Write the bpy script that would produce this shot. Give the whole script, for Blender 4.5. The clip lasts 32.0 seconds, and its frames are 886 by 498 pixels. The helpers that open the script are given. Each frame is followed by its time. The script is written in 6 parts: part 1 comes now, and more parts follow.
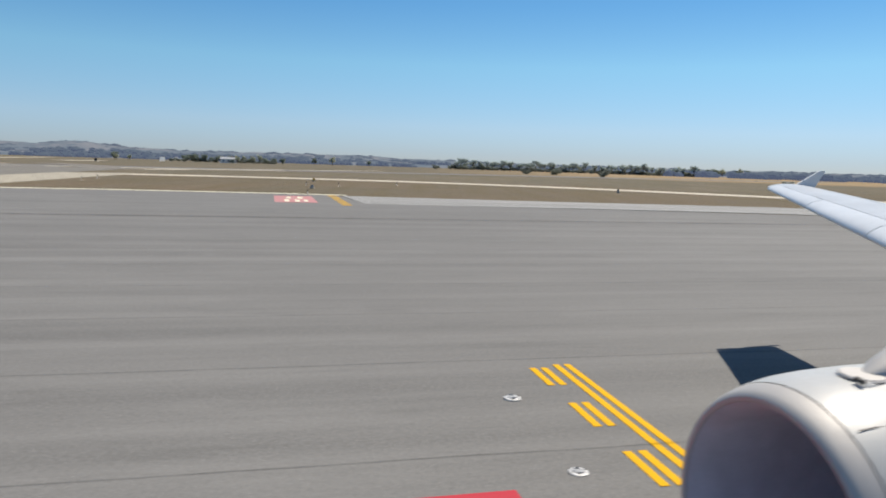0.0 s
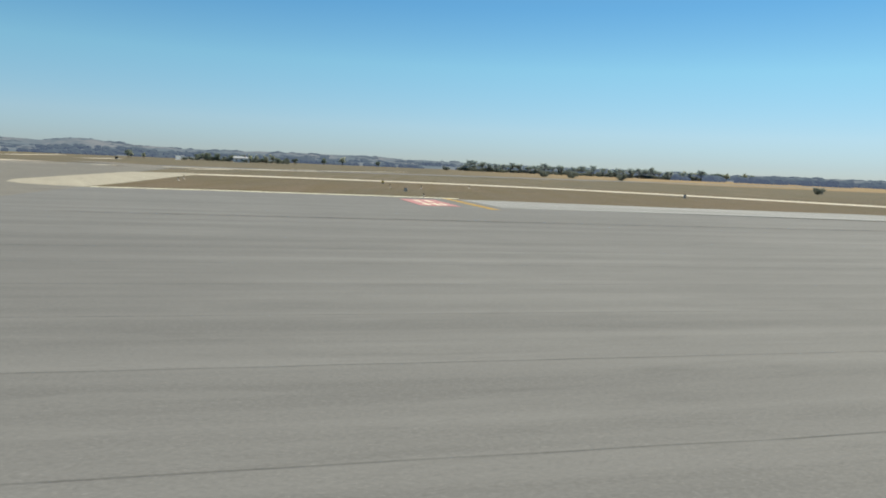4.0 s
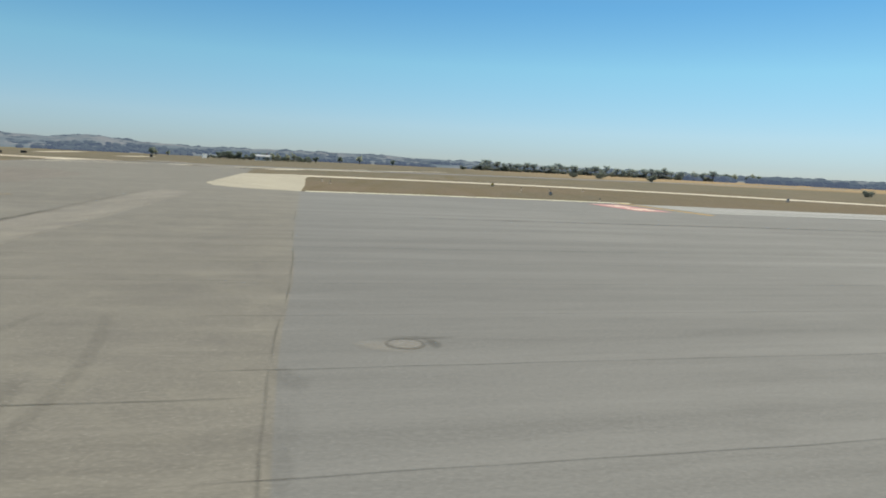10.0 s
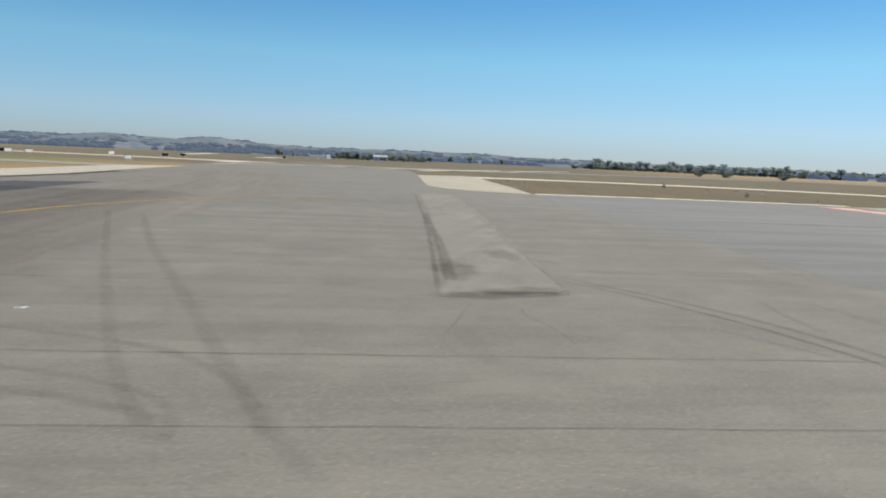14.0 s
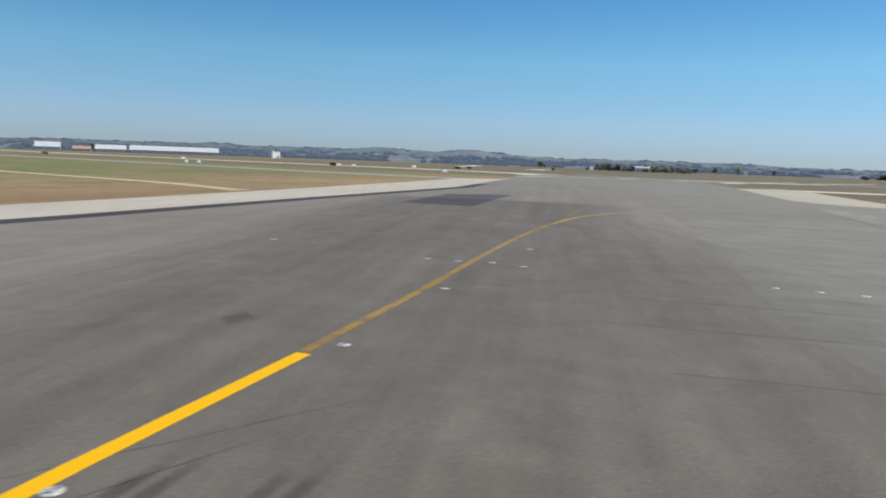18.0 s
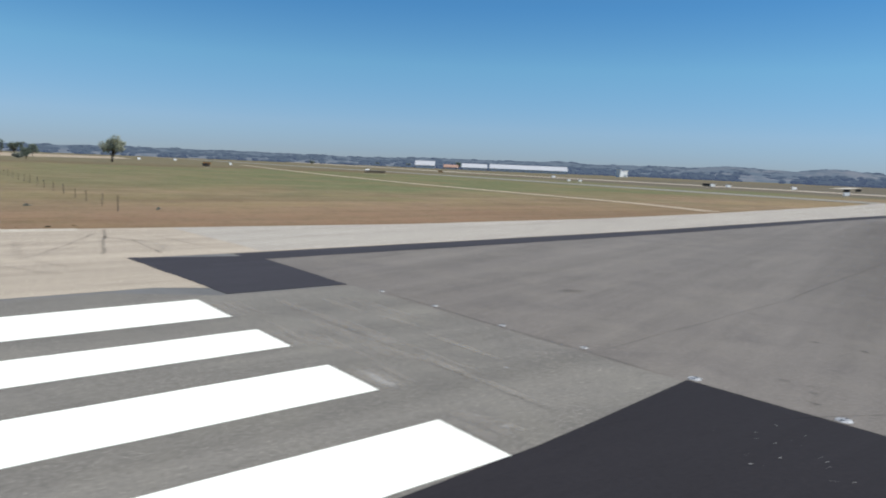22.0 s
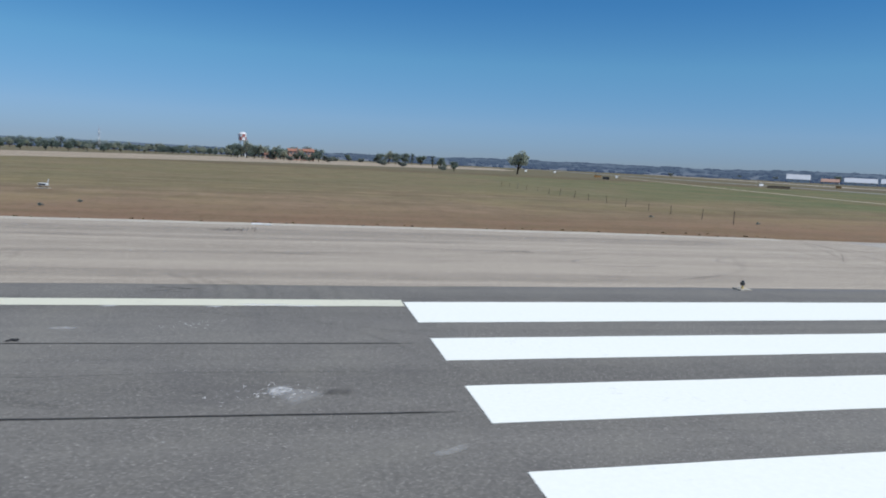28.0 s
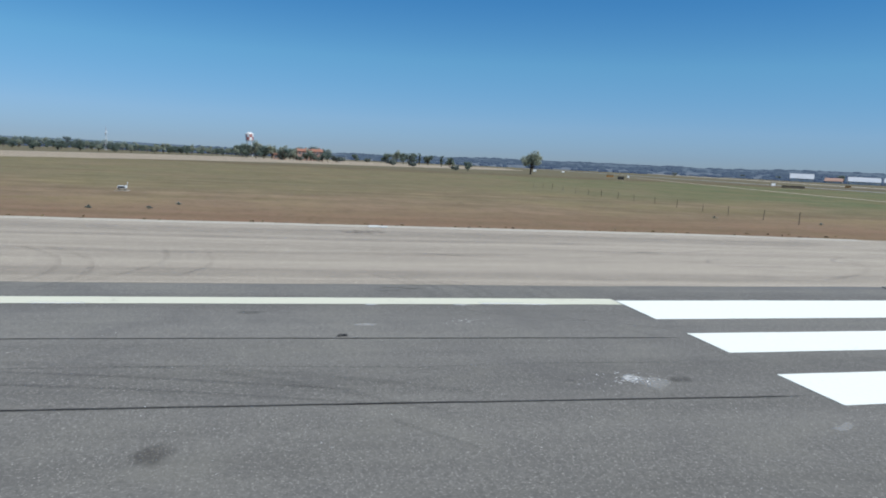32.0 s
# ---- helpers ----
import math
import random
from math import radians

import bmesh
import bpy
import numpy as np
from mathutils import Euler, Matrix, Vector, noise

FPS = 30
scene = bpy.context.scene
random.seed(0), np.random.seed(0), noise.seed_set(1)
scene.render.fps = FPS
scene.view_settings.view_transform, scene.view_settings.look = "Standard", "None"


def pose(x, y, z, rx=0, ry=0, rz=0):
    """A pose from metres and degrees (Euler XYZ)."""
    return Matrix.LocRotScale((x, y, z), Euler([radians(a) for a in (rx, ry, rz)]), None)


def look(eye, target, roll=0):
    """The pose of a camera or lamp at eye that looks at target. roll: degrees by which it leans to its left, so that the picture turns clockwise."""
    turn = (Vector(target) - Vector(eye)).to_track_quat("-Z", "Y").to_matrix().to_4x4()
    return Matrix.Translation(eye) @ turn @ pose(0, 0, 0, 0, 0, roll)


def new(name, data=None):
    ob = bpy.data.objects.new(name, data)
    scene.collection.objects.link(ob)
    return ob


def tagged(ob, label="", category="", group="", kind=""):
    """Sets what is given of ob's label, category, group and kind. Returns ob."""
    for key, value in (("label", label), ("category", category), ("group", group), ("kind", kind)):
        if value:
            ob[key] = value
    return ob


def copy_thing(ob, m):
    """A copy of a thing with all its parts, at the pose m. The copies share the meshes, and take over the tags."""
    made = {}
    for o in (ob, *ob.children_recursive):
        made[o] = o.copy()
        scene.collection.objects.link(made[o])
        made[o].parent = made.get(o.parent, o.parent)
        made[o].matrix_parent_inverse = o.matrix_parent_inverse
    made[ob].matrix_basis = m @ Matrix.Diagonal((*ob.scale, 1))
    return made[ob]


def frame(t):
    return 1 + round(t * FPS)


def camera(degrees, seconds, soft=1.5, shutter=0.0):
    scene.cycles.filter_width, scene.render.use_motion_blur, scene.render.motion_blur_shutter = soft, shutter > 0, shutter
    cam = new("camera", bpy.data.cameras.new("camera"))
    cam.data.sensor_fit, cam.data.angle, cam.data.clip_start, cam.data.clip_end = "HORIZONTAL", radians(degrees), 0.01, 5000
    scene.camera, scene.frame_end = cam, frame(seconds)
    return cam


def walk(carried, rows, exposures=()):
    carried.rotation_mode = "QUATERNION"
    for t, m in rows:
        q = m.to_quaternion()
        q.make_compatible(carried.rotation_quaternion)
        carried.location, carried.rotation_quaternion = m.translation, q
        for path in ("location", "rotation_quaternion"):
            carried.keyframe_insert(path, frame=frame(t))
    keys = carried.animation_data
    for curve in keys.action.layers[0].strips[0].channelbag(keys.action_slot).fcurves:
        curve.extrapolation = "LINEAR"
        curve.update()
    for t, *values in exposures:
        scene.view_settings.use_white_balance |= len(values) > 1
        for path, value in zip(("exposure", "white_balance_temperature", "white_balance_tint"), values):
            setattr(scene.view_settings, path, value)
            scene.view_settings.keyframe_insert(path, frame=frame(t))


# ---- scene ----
cam = camera(64.97, 32.0, soft=1.9, shutter=0.4)
EYE = 4.4
# seconds, x, y, yaw, pitch, roll
ROWS = [
    (0, -0.422, -3.076, -0.097, -6.965, 1.817),
    (0.5, -2.274, -3.536, -0.082, -7.055, 1.798),
    (1, -4.156, -3.993, -0.158, -6.998, 1.927),
    (1.5, -6.073, -4.438, -0.348, -6.944, 2.050),
    (2, -8.027, -4.874, -0.386, -7.030, 2.198),
    (2.5, -10.019, -5.305, -0.585, -6.979, 2.347),
    (3, -12.046, -5.747, -0.610, -6.987, 2.375),
    (3.5, -14.109, -6.206, -0.715, -6.864, 2.417),
    (4, -16.205, -6.672, -0.830, -6.868, 2.454),
    (4.5, -18.332, -7.142, -0.944, -6.880, 2.489),
    (5, -20.486, -7.612, -1.064, -6.891, 2.525),
    (5.5, -22.660, -8.080, -1.202, -6.927, 2.539),
    (6, -24.852, -8.540, -1.385, -6.987, 2.521),
    (6.5, -27.058, -8.993, -1.553, -6.982, 2.605),
    (7, -29.274, -9.447, -1.668, -7.077, 2.678),
    (7.5, -31.498, -9.907, -1.705, -7.096, 2.675),
    (8, -33.731, -10.373, -1.787, -7.175, 2.737),
    (8.5, -35.979, -10.853, -1.815, -7.089, 2.774),
    (9, -38.259, -11.332, -1.954, -7.049, 2.748),
    (9.5, -40.589, -11.819, -2.058, -7.050, 2.757),
    (10, -42.966, -12.337, -1.973, -6.992, 2.810),
    (10.5, -45.365, -12.896, -1.851, -7.029, 2.886),
    (11, -47.751, -13.514, -1.563, -7.086, 2.943),
    (11.5, -50.099, -14.182, -1.003, -7.103, 2.964),
    (12, -52.404, -14.885, -0.364, -7.005, 2.988),
    (12.5, -54.673, -15.650, 0.705, -7.052, 2.910),
    (13, -56.920, -16.494, 1.989, -7.204, 2.895),
    (13.5, -59.152, -17.436, 3.621, -7.297, 2.718),
    (14, -61.372, -18.477, 5.370, -7.455, 2.486),
    (14.5, -63.566, -19.633, 7.279, -7.349, 2.499),
    (15, -65.763, -20.913, 9.299, -7.327, 2.479),
    (15.5, -67.948, -22.308, 11.458, -7.306, 2.459),
    (16, -70.101, -23.809, 13.775, -7.285, 2.440),
    (16.5, -72.200, -25.407, 16.268, -7.263, 2.420),
    (17, -74.222, -27.094, 18.955, -7.335, 2.320),
    (17.5, -76.036, -28.839, 21.570, -7.178, 2.292),
    (18, -77.766, -30.705, 24.594, -7.348, 2.083),
    (18.5, -79.378, -32.651, 27.574, -7.314, 2.064),
    (19, -80.787, -34.736, 30.514, -7.166, 2.242),
    (19.5, -82.081, -36.862, 33.502, -7.103, 2.395),
    (20, -83.232, -39.063, 36.673, -7.068, 2.630),
    (20.5, -84.226, -41.332, 40.240, -7.132, 2.718),
    (21, -85.030, -43.658, 43.781, -7.114, 2.611),
    (21.5, -85.658, -46.001, 47.401, -6.829, 2.386),
    (22, -86.204, -48.329, 50.905, -6.914, 2.445),
    (22.5, -86.632, -50.653, 54.680, -7.127, 2.470),
    (23, -86.974, -52.963, 58.029, -7.186, 2.458),
    (23.5, -87.075, -55.271, 61.496, -7.281, 2.603),
    (24, -87.109, -57.564, 64.652, -7.313, 2.486),
    (24.5, -87.032, -59.845, 67.482, -7.344, 2.594),
    (25, -86.914, -62.096, 69.999, -7.314, 2.650),
    (25.5, -86.642, -64.277, 72.509, -7.304, 2.753),
    (26, -86.346, -66.358, 74.617, -7.340, 2.910),
    (26.5, -86.115, -68.316, 76.112, -7.382, 2.938),
    (27, -85.936, -70.131, 77.068, -7.335, 2.883),
    (27.5, -85.817, -71.798, 77.556, -7.285, 2.826),
    (28, -85.746, -73.318, 77.738, -7.235, 2.772),
    (28.5, -85.691, -74.696, 77.791, -7.187, 2.714),
    (29, -85.650, -75.937, 77.803, -7.197, 2.711),
    (29.5, -85.605, -77.040, 77.838, -7.228, 2.705),
    (30, -85.569, -78.004, 77.798, -7.273, 2.631),
    (30.5, -85.571, -78.836, 77.699, -7.287, 2.618),
    (31, -85.577, -79.539, 77.550, -7.341, 2.642),
    (31.5, -85.561, -80.123, 77.536, -7.291, 2.620),
    (32, -85.523, -80.590, 77.537, -7.276, 2.701),
]
walk(cam, [(t, pose(x, y, EYE, 90 + pitch, 0, yaw) @ pose(0, 0, 0, 0, 0, roll)) for t, x, y, yaw, pitch, roll in ROWS],
     exposures=[(0, 0.40, 7300, 8), (0.8, 0.40, 7400, 5), (1.6, 0.40, 7550, 0), (10.2, 0.40, 7650, 0), (10.9, 0.41, 7400, 3), (14, 0.41, 7250, 4), (17, 0.32, 7050, 4), (19, 0.25, 6650, 5), (21, 0.18, 6550, 5), (22, 0.16, 6500, 6), (23, -0.06, 6350, 10), (25, -0.14, 6200, 11), (28.5, -0.16, 5900, 6), (29.5, -0.14, 5900, 5), (32, -0.02, 5950, 4)])

# ---- light ----
SUN_EL, SUN_AZ = 59.0, 45.0   # degrees above the horizon; degrees from +y towards +x
world = bpy.data.worlds.new("sky")
scene.world = world
world.use_nodes = True
wn = world.node_tree.nodes
sky = wn.new("ShaderNodeTexSky")
sky.sky_type, sky.sun_disc = "NISHITA", False
sky.sun_elevation, sky.sun_rotation = radians(SUN_EL), radians(SUN_AZ)
sky.air_density, sky.dust_density, sky.ozone_density = 0.72, 0.15, 3.4
wn["Background"].inputs["Strength"].default_value = 0.110
# summer haze: the low sky is grey-blue and no brighter than the sky above it
way = wn.new("ShaderNodeTexCoord")
split = wn.new("ShaderNodeSeparateXYZ")
haze = wn.new("ShaderNodeValToRGB")
world.node_tree.links.new(way.outputs["Generated"], split.inputs[0])
world.node_tree.links.new(split.outputs["Z"], haze.inputs["Fac"])
HAZE = ((0.0, (0.43, 0.49, 0.665)), (0.016, (0.46, 0.52, 0.695)), (0.052, (0.585, 0.66, 0.79)), (0.136, (0.60, 0.87, 0.91)), (0.216, (0.42, 0.79, 0.95)), (0.5, (0.54, 0.76, 0.90)))
while len(haze.color_ramp.elements) < len(HAZE):
    haze.color_ramp.elements.new(0.5)
for stop, (z, c) in zip(haze.color_ramp.elements, HAZE):
    stop.position, stop.color = z, (*c, 1)
tone = wn.new("ShaderNodeMix")
tone.data_type, tone.blend_type = "RGBA", "MULTIPLY"
tone.inputs["Factor"].default_value = 1.0
world.node_tree.links.new(sky.outputs["Color"], tone.inputs[6])
world.node_tree.links.new(haze.outputs["Color"], tone.inputs[7])
world.node_tree.links.new(tone.outputs[2], wn["Background"].inputs["Color"])
sun_data = bpy.data.lights.new("sun", "SUN")
sun_data.energy, sun_data.angle, sun_data.color = 4.4, radians(0.53), (1.0, 0.95, 0.90)
sun = new("sun", sun_data)
s_dir = Vector((math.sin(radians(SUN_AZ)) * math.cos(radians(SUN_EL)), math.cos(radians(SUN_AZ)) * math.cos(radians(SUN_EL)), math.sin(radians(SUN_EL))))
sun.matrix_world = look(s_dir * 200, (0, 0, 0))

# ---- materials ----
class Nodes:
    """A small wrapper to write node trees in few lines."""
    def __init__(self, name):
        self.m = bpy.data.materials.new(name)
        self.m.use_nodes = True
        self.t = self.m.node_tree
        self.b = self.t.nodes["Principled BSDF"]
        self.pos = self.add("ShaderNodeNewGeometry").outputs["Position"]

    def add(self, kind, **values):
        n = self.t.nodes.new(kind)
        for k, v in values.items():
            n[k] = v
        return n

    def put(self, socket, v):
        if hasattr(v, "is_output"):
            self.t.links.new(v, socket)
        elif isinstance(v, (tuple, list)) and len(v) == 3 and socket.type == "RGBA":
            socket.default_value = (*v, 1)
        else:
            socket.default_value = v

    def mapped(self, scale=(1, 1, 1), turn=0.0, at=None):
        n, k = self.add("ShaderNodeMapping"), self.add("ShaderNodeMapping")
        self.put(n.inputs["Vector"], self.pos if at is None else at)
        n.inputs["Rotation"].default_value = (0, 0, radians(turn))
        k.inputs["Scale"].default_value = scale
        self.t.links.new(n.outputs["Vector"], k.inputs["Vector"])
        return k.outputs["Vector"]

    def noise(self, scale, detail=4.0, rough=0.55, at=None, distort=0.0):
        n = self.add("ShaderNodeTexNoise")
        self.put(n.inputs["Vector"], self.pos if at is None else at)
        n.inputs["Scale"].default_value, n.inputs["Detail"].default_value = scale, detail
        n.inputs["Roughness"].default_value, n.inputs["Distortion"].default_value = rough, distort
        return n.outputs["Fac"]

    def ramp(self, fac, lo, hi, a=0.0, b=1.0):
        n = self.add("ShaderNodeMapRange")
        self.put(n.inputs["Value"], fac)
        for k, v in zip(("From Min", "From Max", "To Min", "To Max"), (lo, hi, a, b)):
            n.inputs[k].default_value = v
        return n.outputs["Result"]

    def mix(self, fac, a, b, how="MIX"):
        n = self.add("ShaderNodeMix")
        n.data_type, n.blend_type = "RGBA", how
        self.put(n.inputs["Factor"], fac)
        self.put(n.inputs[6], a)
        self.put(n.inputs[7], b)
        return n.outputs[2]

    def math(self, op, a, b=0.0):
        n = self.add("ShaderNodeMath")
        n.operation = op
        self.put(n.inputs[0], a)
        self.put(n.inputs[1], b)
        return n.outputs[0]

    def axis(self, which):
        n = self.add("ShaderNodeSeparateXYZ")
        self.put(n.inputs[0], self.pos)
        return n.outputs[which]

    def done(self, colour, rough=0.8, bump=None, depth=0.01, metal=0.0, spec=0.3):
        self.put(self.b.inputs["Base Color"], colour)
        self.put(self.b.inputs["Roughness"], rough)
        self.put(self.b.inputs["Metallic"], metal)
        self.b.inputs["Specular IOR Level"].default_value = spec
        if bump is not None:
            n = self.add("ShaderNodeBump")
            self.put(n.inputs["Height"], bump)
            n.inputs["Distance"].default_value, n.inputs["Strength"].default_value = depth, 1.0
            self.t.links.new(n.outputs["Normal"], self.b.inputs["Normal"])
        return self.m



def shade(c, f):
    return tuple(min(1.0, v * f) for v in c)


def asphalt(name, base, turn, streak=0.22, stony=0.8, spec=0.25, glint=0.0):
    """Aged asphalt: paving streaks along one direction, stains, grains of stone, small pits."""
    k = Nodes(name)
    lanes = k.noise(1.0, 3, 0.6, k.mapped((0.02, 0.55, 1), turn))
    fine = k.noise(1.0, 4, 0.65, k.mapped((0.10, 2.6, 1), turn))
    blots = k.noise(0.035, 4, 0.6, distort=0.6)
    grain = k.noise(14.0, 2, 0.8)
    chips = k.noise(3.1, 5, 0.75)
    c = k.mix(k.ramp(lanes, 0.32, 0.68), shade(base, 1 - streak), shade(base, 1 + streak))
    c = k.mix(k.ramp(fine, 0.3, 0.7, 0, 0.26), c, shade(base, 0.72))
    broad = k.noise(0.012, 3, 0.55, distort=1.2)
    c = k.mix(k.ramp(broad, 0.40, 0.64, 0, 0.42), c, shade(base, 0.70))
    c = k.mix(k.ramp(blots, 0.4, 0.75, 0, 0.45), c, shade((base[0] * 0.98, base[1] * 0.98, base[2] * 1.02), 0.74))
    c = k.mix(k.ramp(grain, 0.35, 0.75, 0, 0.38), c, shade(base, 1.35))
    c = k.mix(k.ramp(chips, 0.66, 0.78, 0, 0.5), c, shade(base, 1.7))
    c = k.mix(k.ramp(chips, 0.36, 0.26, 0, 0.45), c, shade(base, 0.55))
    speck = k.noise(24.0, 2, 0.6)
    c = k.mix(k.ramp(speck, 0.66 - 0.06 * stony, 0.73 - 0.06 * stony, 0, stony), c, shade(base, 2.3))
    c = k.mix(k.ramp(speck, 0.38, 0.28, 0, 0.4), c, shade(base, 0.5))
    stones = k.noise(9.0, 2, 0.9)
    c = k.mix(k.ramp(stones, 0.54, 0.66, 0, 0.42 * stony), c, shade(base, 1.55))
    c = k.mix(k.ramp(stones, 0.46, 0.34, 0, 0.50 * stony), c, shade(base, 0.52))
    scars = k.noise(1.0, 5, 0.7, k.mapped((0.18, 0.9, 1), turn), 0.5)
    c = k.mix(k.ramp(scars, 0.54, 0.70, 0, 0.34), c, shade(base, 0.62))
    c = k.mix(k.ramp(scars, 0.44, 0.30, 0, 0.28), c, shade(base, 1.32))
    if glint:
        quartz = k.noise(15.0, 1, 0.5)
        c = k.mix(k.ramp(quartz, 0.715, 0.755, 0, glint), c, shade(base, 3.4))
        worn = k.noise(0.35, 5, 0.7, distort=0.4)
        c = k.mix(k.ramp(worn, 0.50, 0.68, 0, 0.30), c, shade((base[0] * 1.02, base[1] * 1.02, base[2] * 0.96), 1.38))
        c = k.mix(k.ramp(worn, 0.46, 0.32, 0, 0.34), c, shade((base[0] * 0.97, base[1] * 0.97, base[2] * 1.05), 0.66))
    return k.done(c, k.ramp(blots, 0.2, 0.8, 0.78, 0.92), grain, 0.006, spec=spec)


def painted(name, base, worn, amount=0.4, scale=1.0):
    """Road paint that has worn to the stone under it."""
    k = Nodes(name)
    patches = k.noise(0.7 * scale, 6, 0.7)
    fine = k.noise(9.0 * scale, 3, 0.75)
    c = k.mix(k.ramp(fine, 0.3, 0.8, 0, 0.3), base, shade(base, 0.8))
    c = k.mix(k.ramp(k.math("ADD", patches, k.math("MULTIPLY", fine, 0.6)), 1.02 - 0.3 * amount, 1.22 - 0.3 * amount), c, worn)
    return k.done(c, 0.7, fine, 0.003, spec=0.12)


def plain(name, base, rough=0.5, metal=0.0, vary=0.15, scale=1.5, bump=0.0, spec=0.5):
    """Paint, metal or plastic with dirt at two scales."""
    k = Nodes(name)
    big, small = k.noise(scale, 4, 0.6), k.noise(scale * 11, 3, 0.7)
    c = k.mix(k.ramp(big, 0.3, 0.75), shade(base, 1 + vary * 0.4), shade(base, 1 - vary))
    c = k.mix(k.ramp(small, 0.5, 0.8, 0, 0.5), c, shade(base, 1 - vary * 1.4))
    return k.done(c, k.ramp(small, 0.2, 0.8, max(rough - 0.08, 0.03), rough + 0.1), small if bump else None, bump, metal, spec)


def rubber_film(name, dark, strength, scale=(0.5, 3.0), turn=0.0, even=0.35):
    """A thin uneven film of rubber or dirt that thins out to its rim; the stone shows through."""
    k = Nodes(name)
    n = k.noise(1.0, 5, 0.7, k.mapped((scale[0], scale[1], 1), turn))
    big = k.noise(0.35, 3, 0.6)
    rim = k.add("ShaderNodeAttribute")
    rim.attribute_name = "cover"
    clear = k.add("ShaderNodeBsdfTransparent")
    mix = k.add("ShaderNodeMixShader")
    k.done(dark, 0.85)
    f = k.math("MULTIPLY", k.ramp(n, 0.25, 0.7, strength * even, strength), k.ramp(rim.outputs["Fac"], 0.0, 0.75))
    k.put(mix.inputs[0], k.math("MULTIPLY", f, k.ramp(big, 0.30, 0.62, max(0.5, even), 1.0)))
    k.t.links.new(clear.outputs[0], mix.inputs[1])
    k.t.links.new(k.b.outputs[0], mix.inputs[2])
    k.t.links.new(mix.outputs[0], k.t.nodes["Material Output"].inputs["Surface"])
    return k.m


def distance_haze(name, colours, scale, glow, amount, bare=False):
    """Land far off; bluish emission stands in for kilometres of bright summer air."""
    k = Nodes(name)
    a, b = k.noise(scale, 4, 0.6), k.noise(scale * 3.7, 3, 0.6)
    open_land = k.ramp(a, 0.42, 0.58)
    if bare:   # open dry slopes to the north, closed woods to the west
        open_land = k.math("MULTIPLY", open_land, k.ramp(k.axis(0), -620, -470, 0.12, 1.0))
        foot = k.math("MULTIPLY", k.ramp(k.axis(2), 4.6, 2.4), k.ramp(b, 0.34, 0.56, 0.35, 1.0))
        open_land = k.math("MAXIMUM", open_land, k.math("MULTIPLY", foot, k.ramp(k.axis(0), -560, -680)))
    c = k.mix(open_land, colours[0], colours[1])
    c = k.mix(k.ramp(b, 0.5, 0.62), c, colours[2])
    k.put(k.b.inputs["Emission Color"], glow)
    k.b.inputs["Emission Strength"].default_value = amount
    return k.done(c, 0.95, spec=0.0)


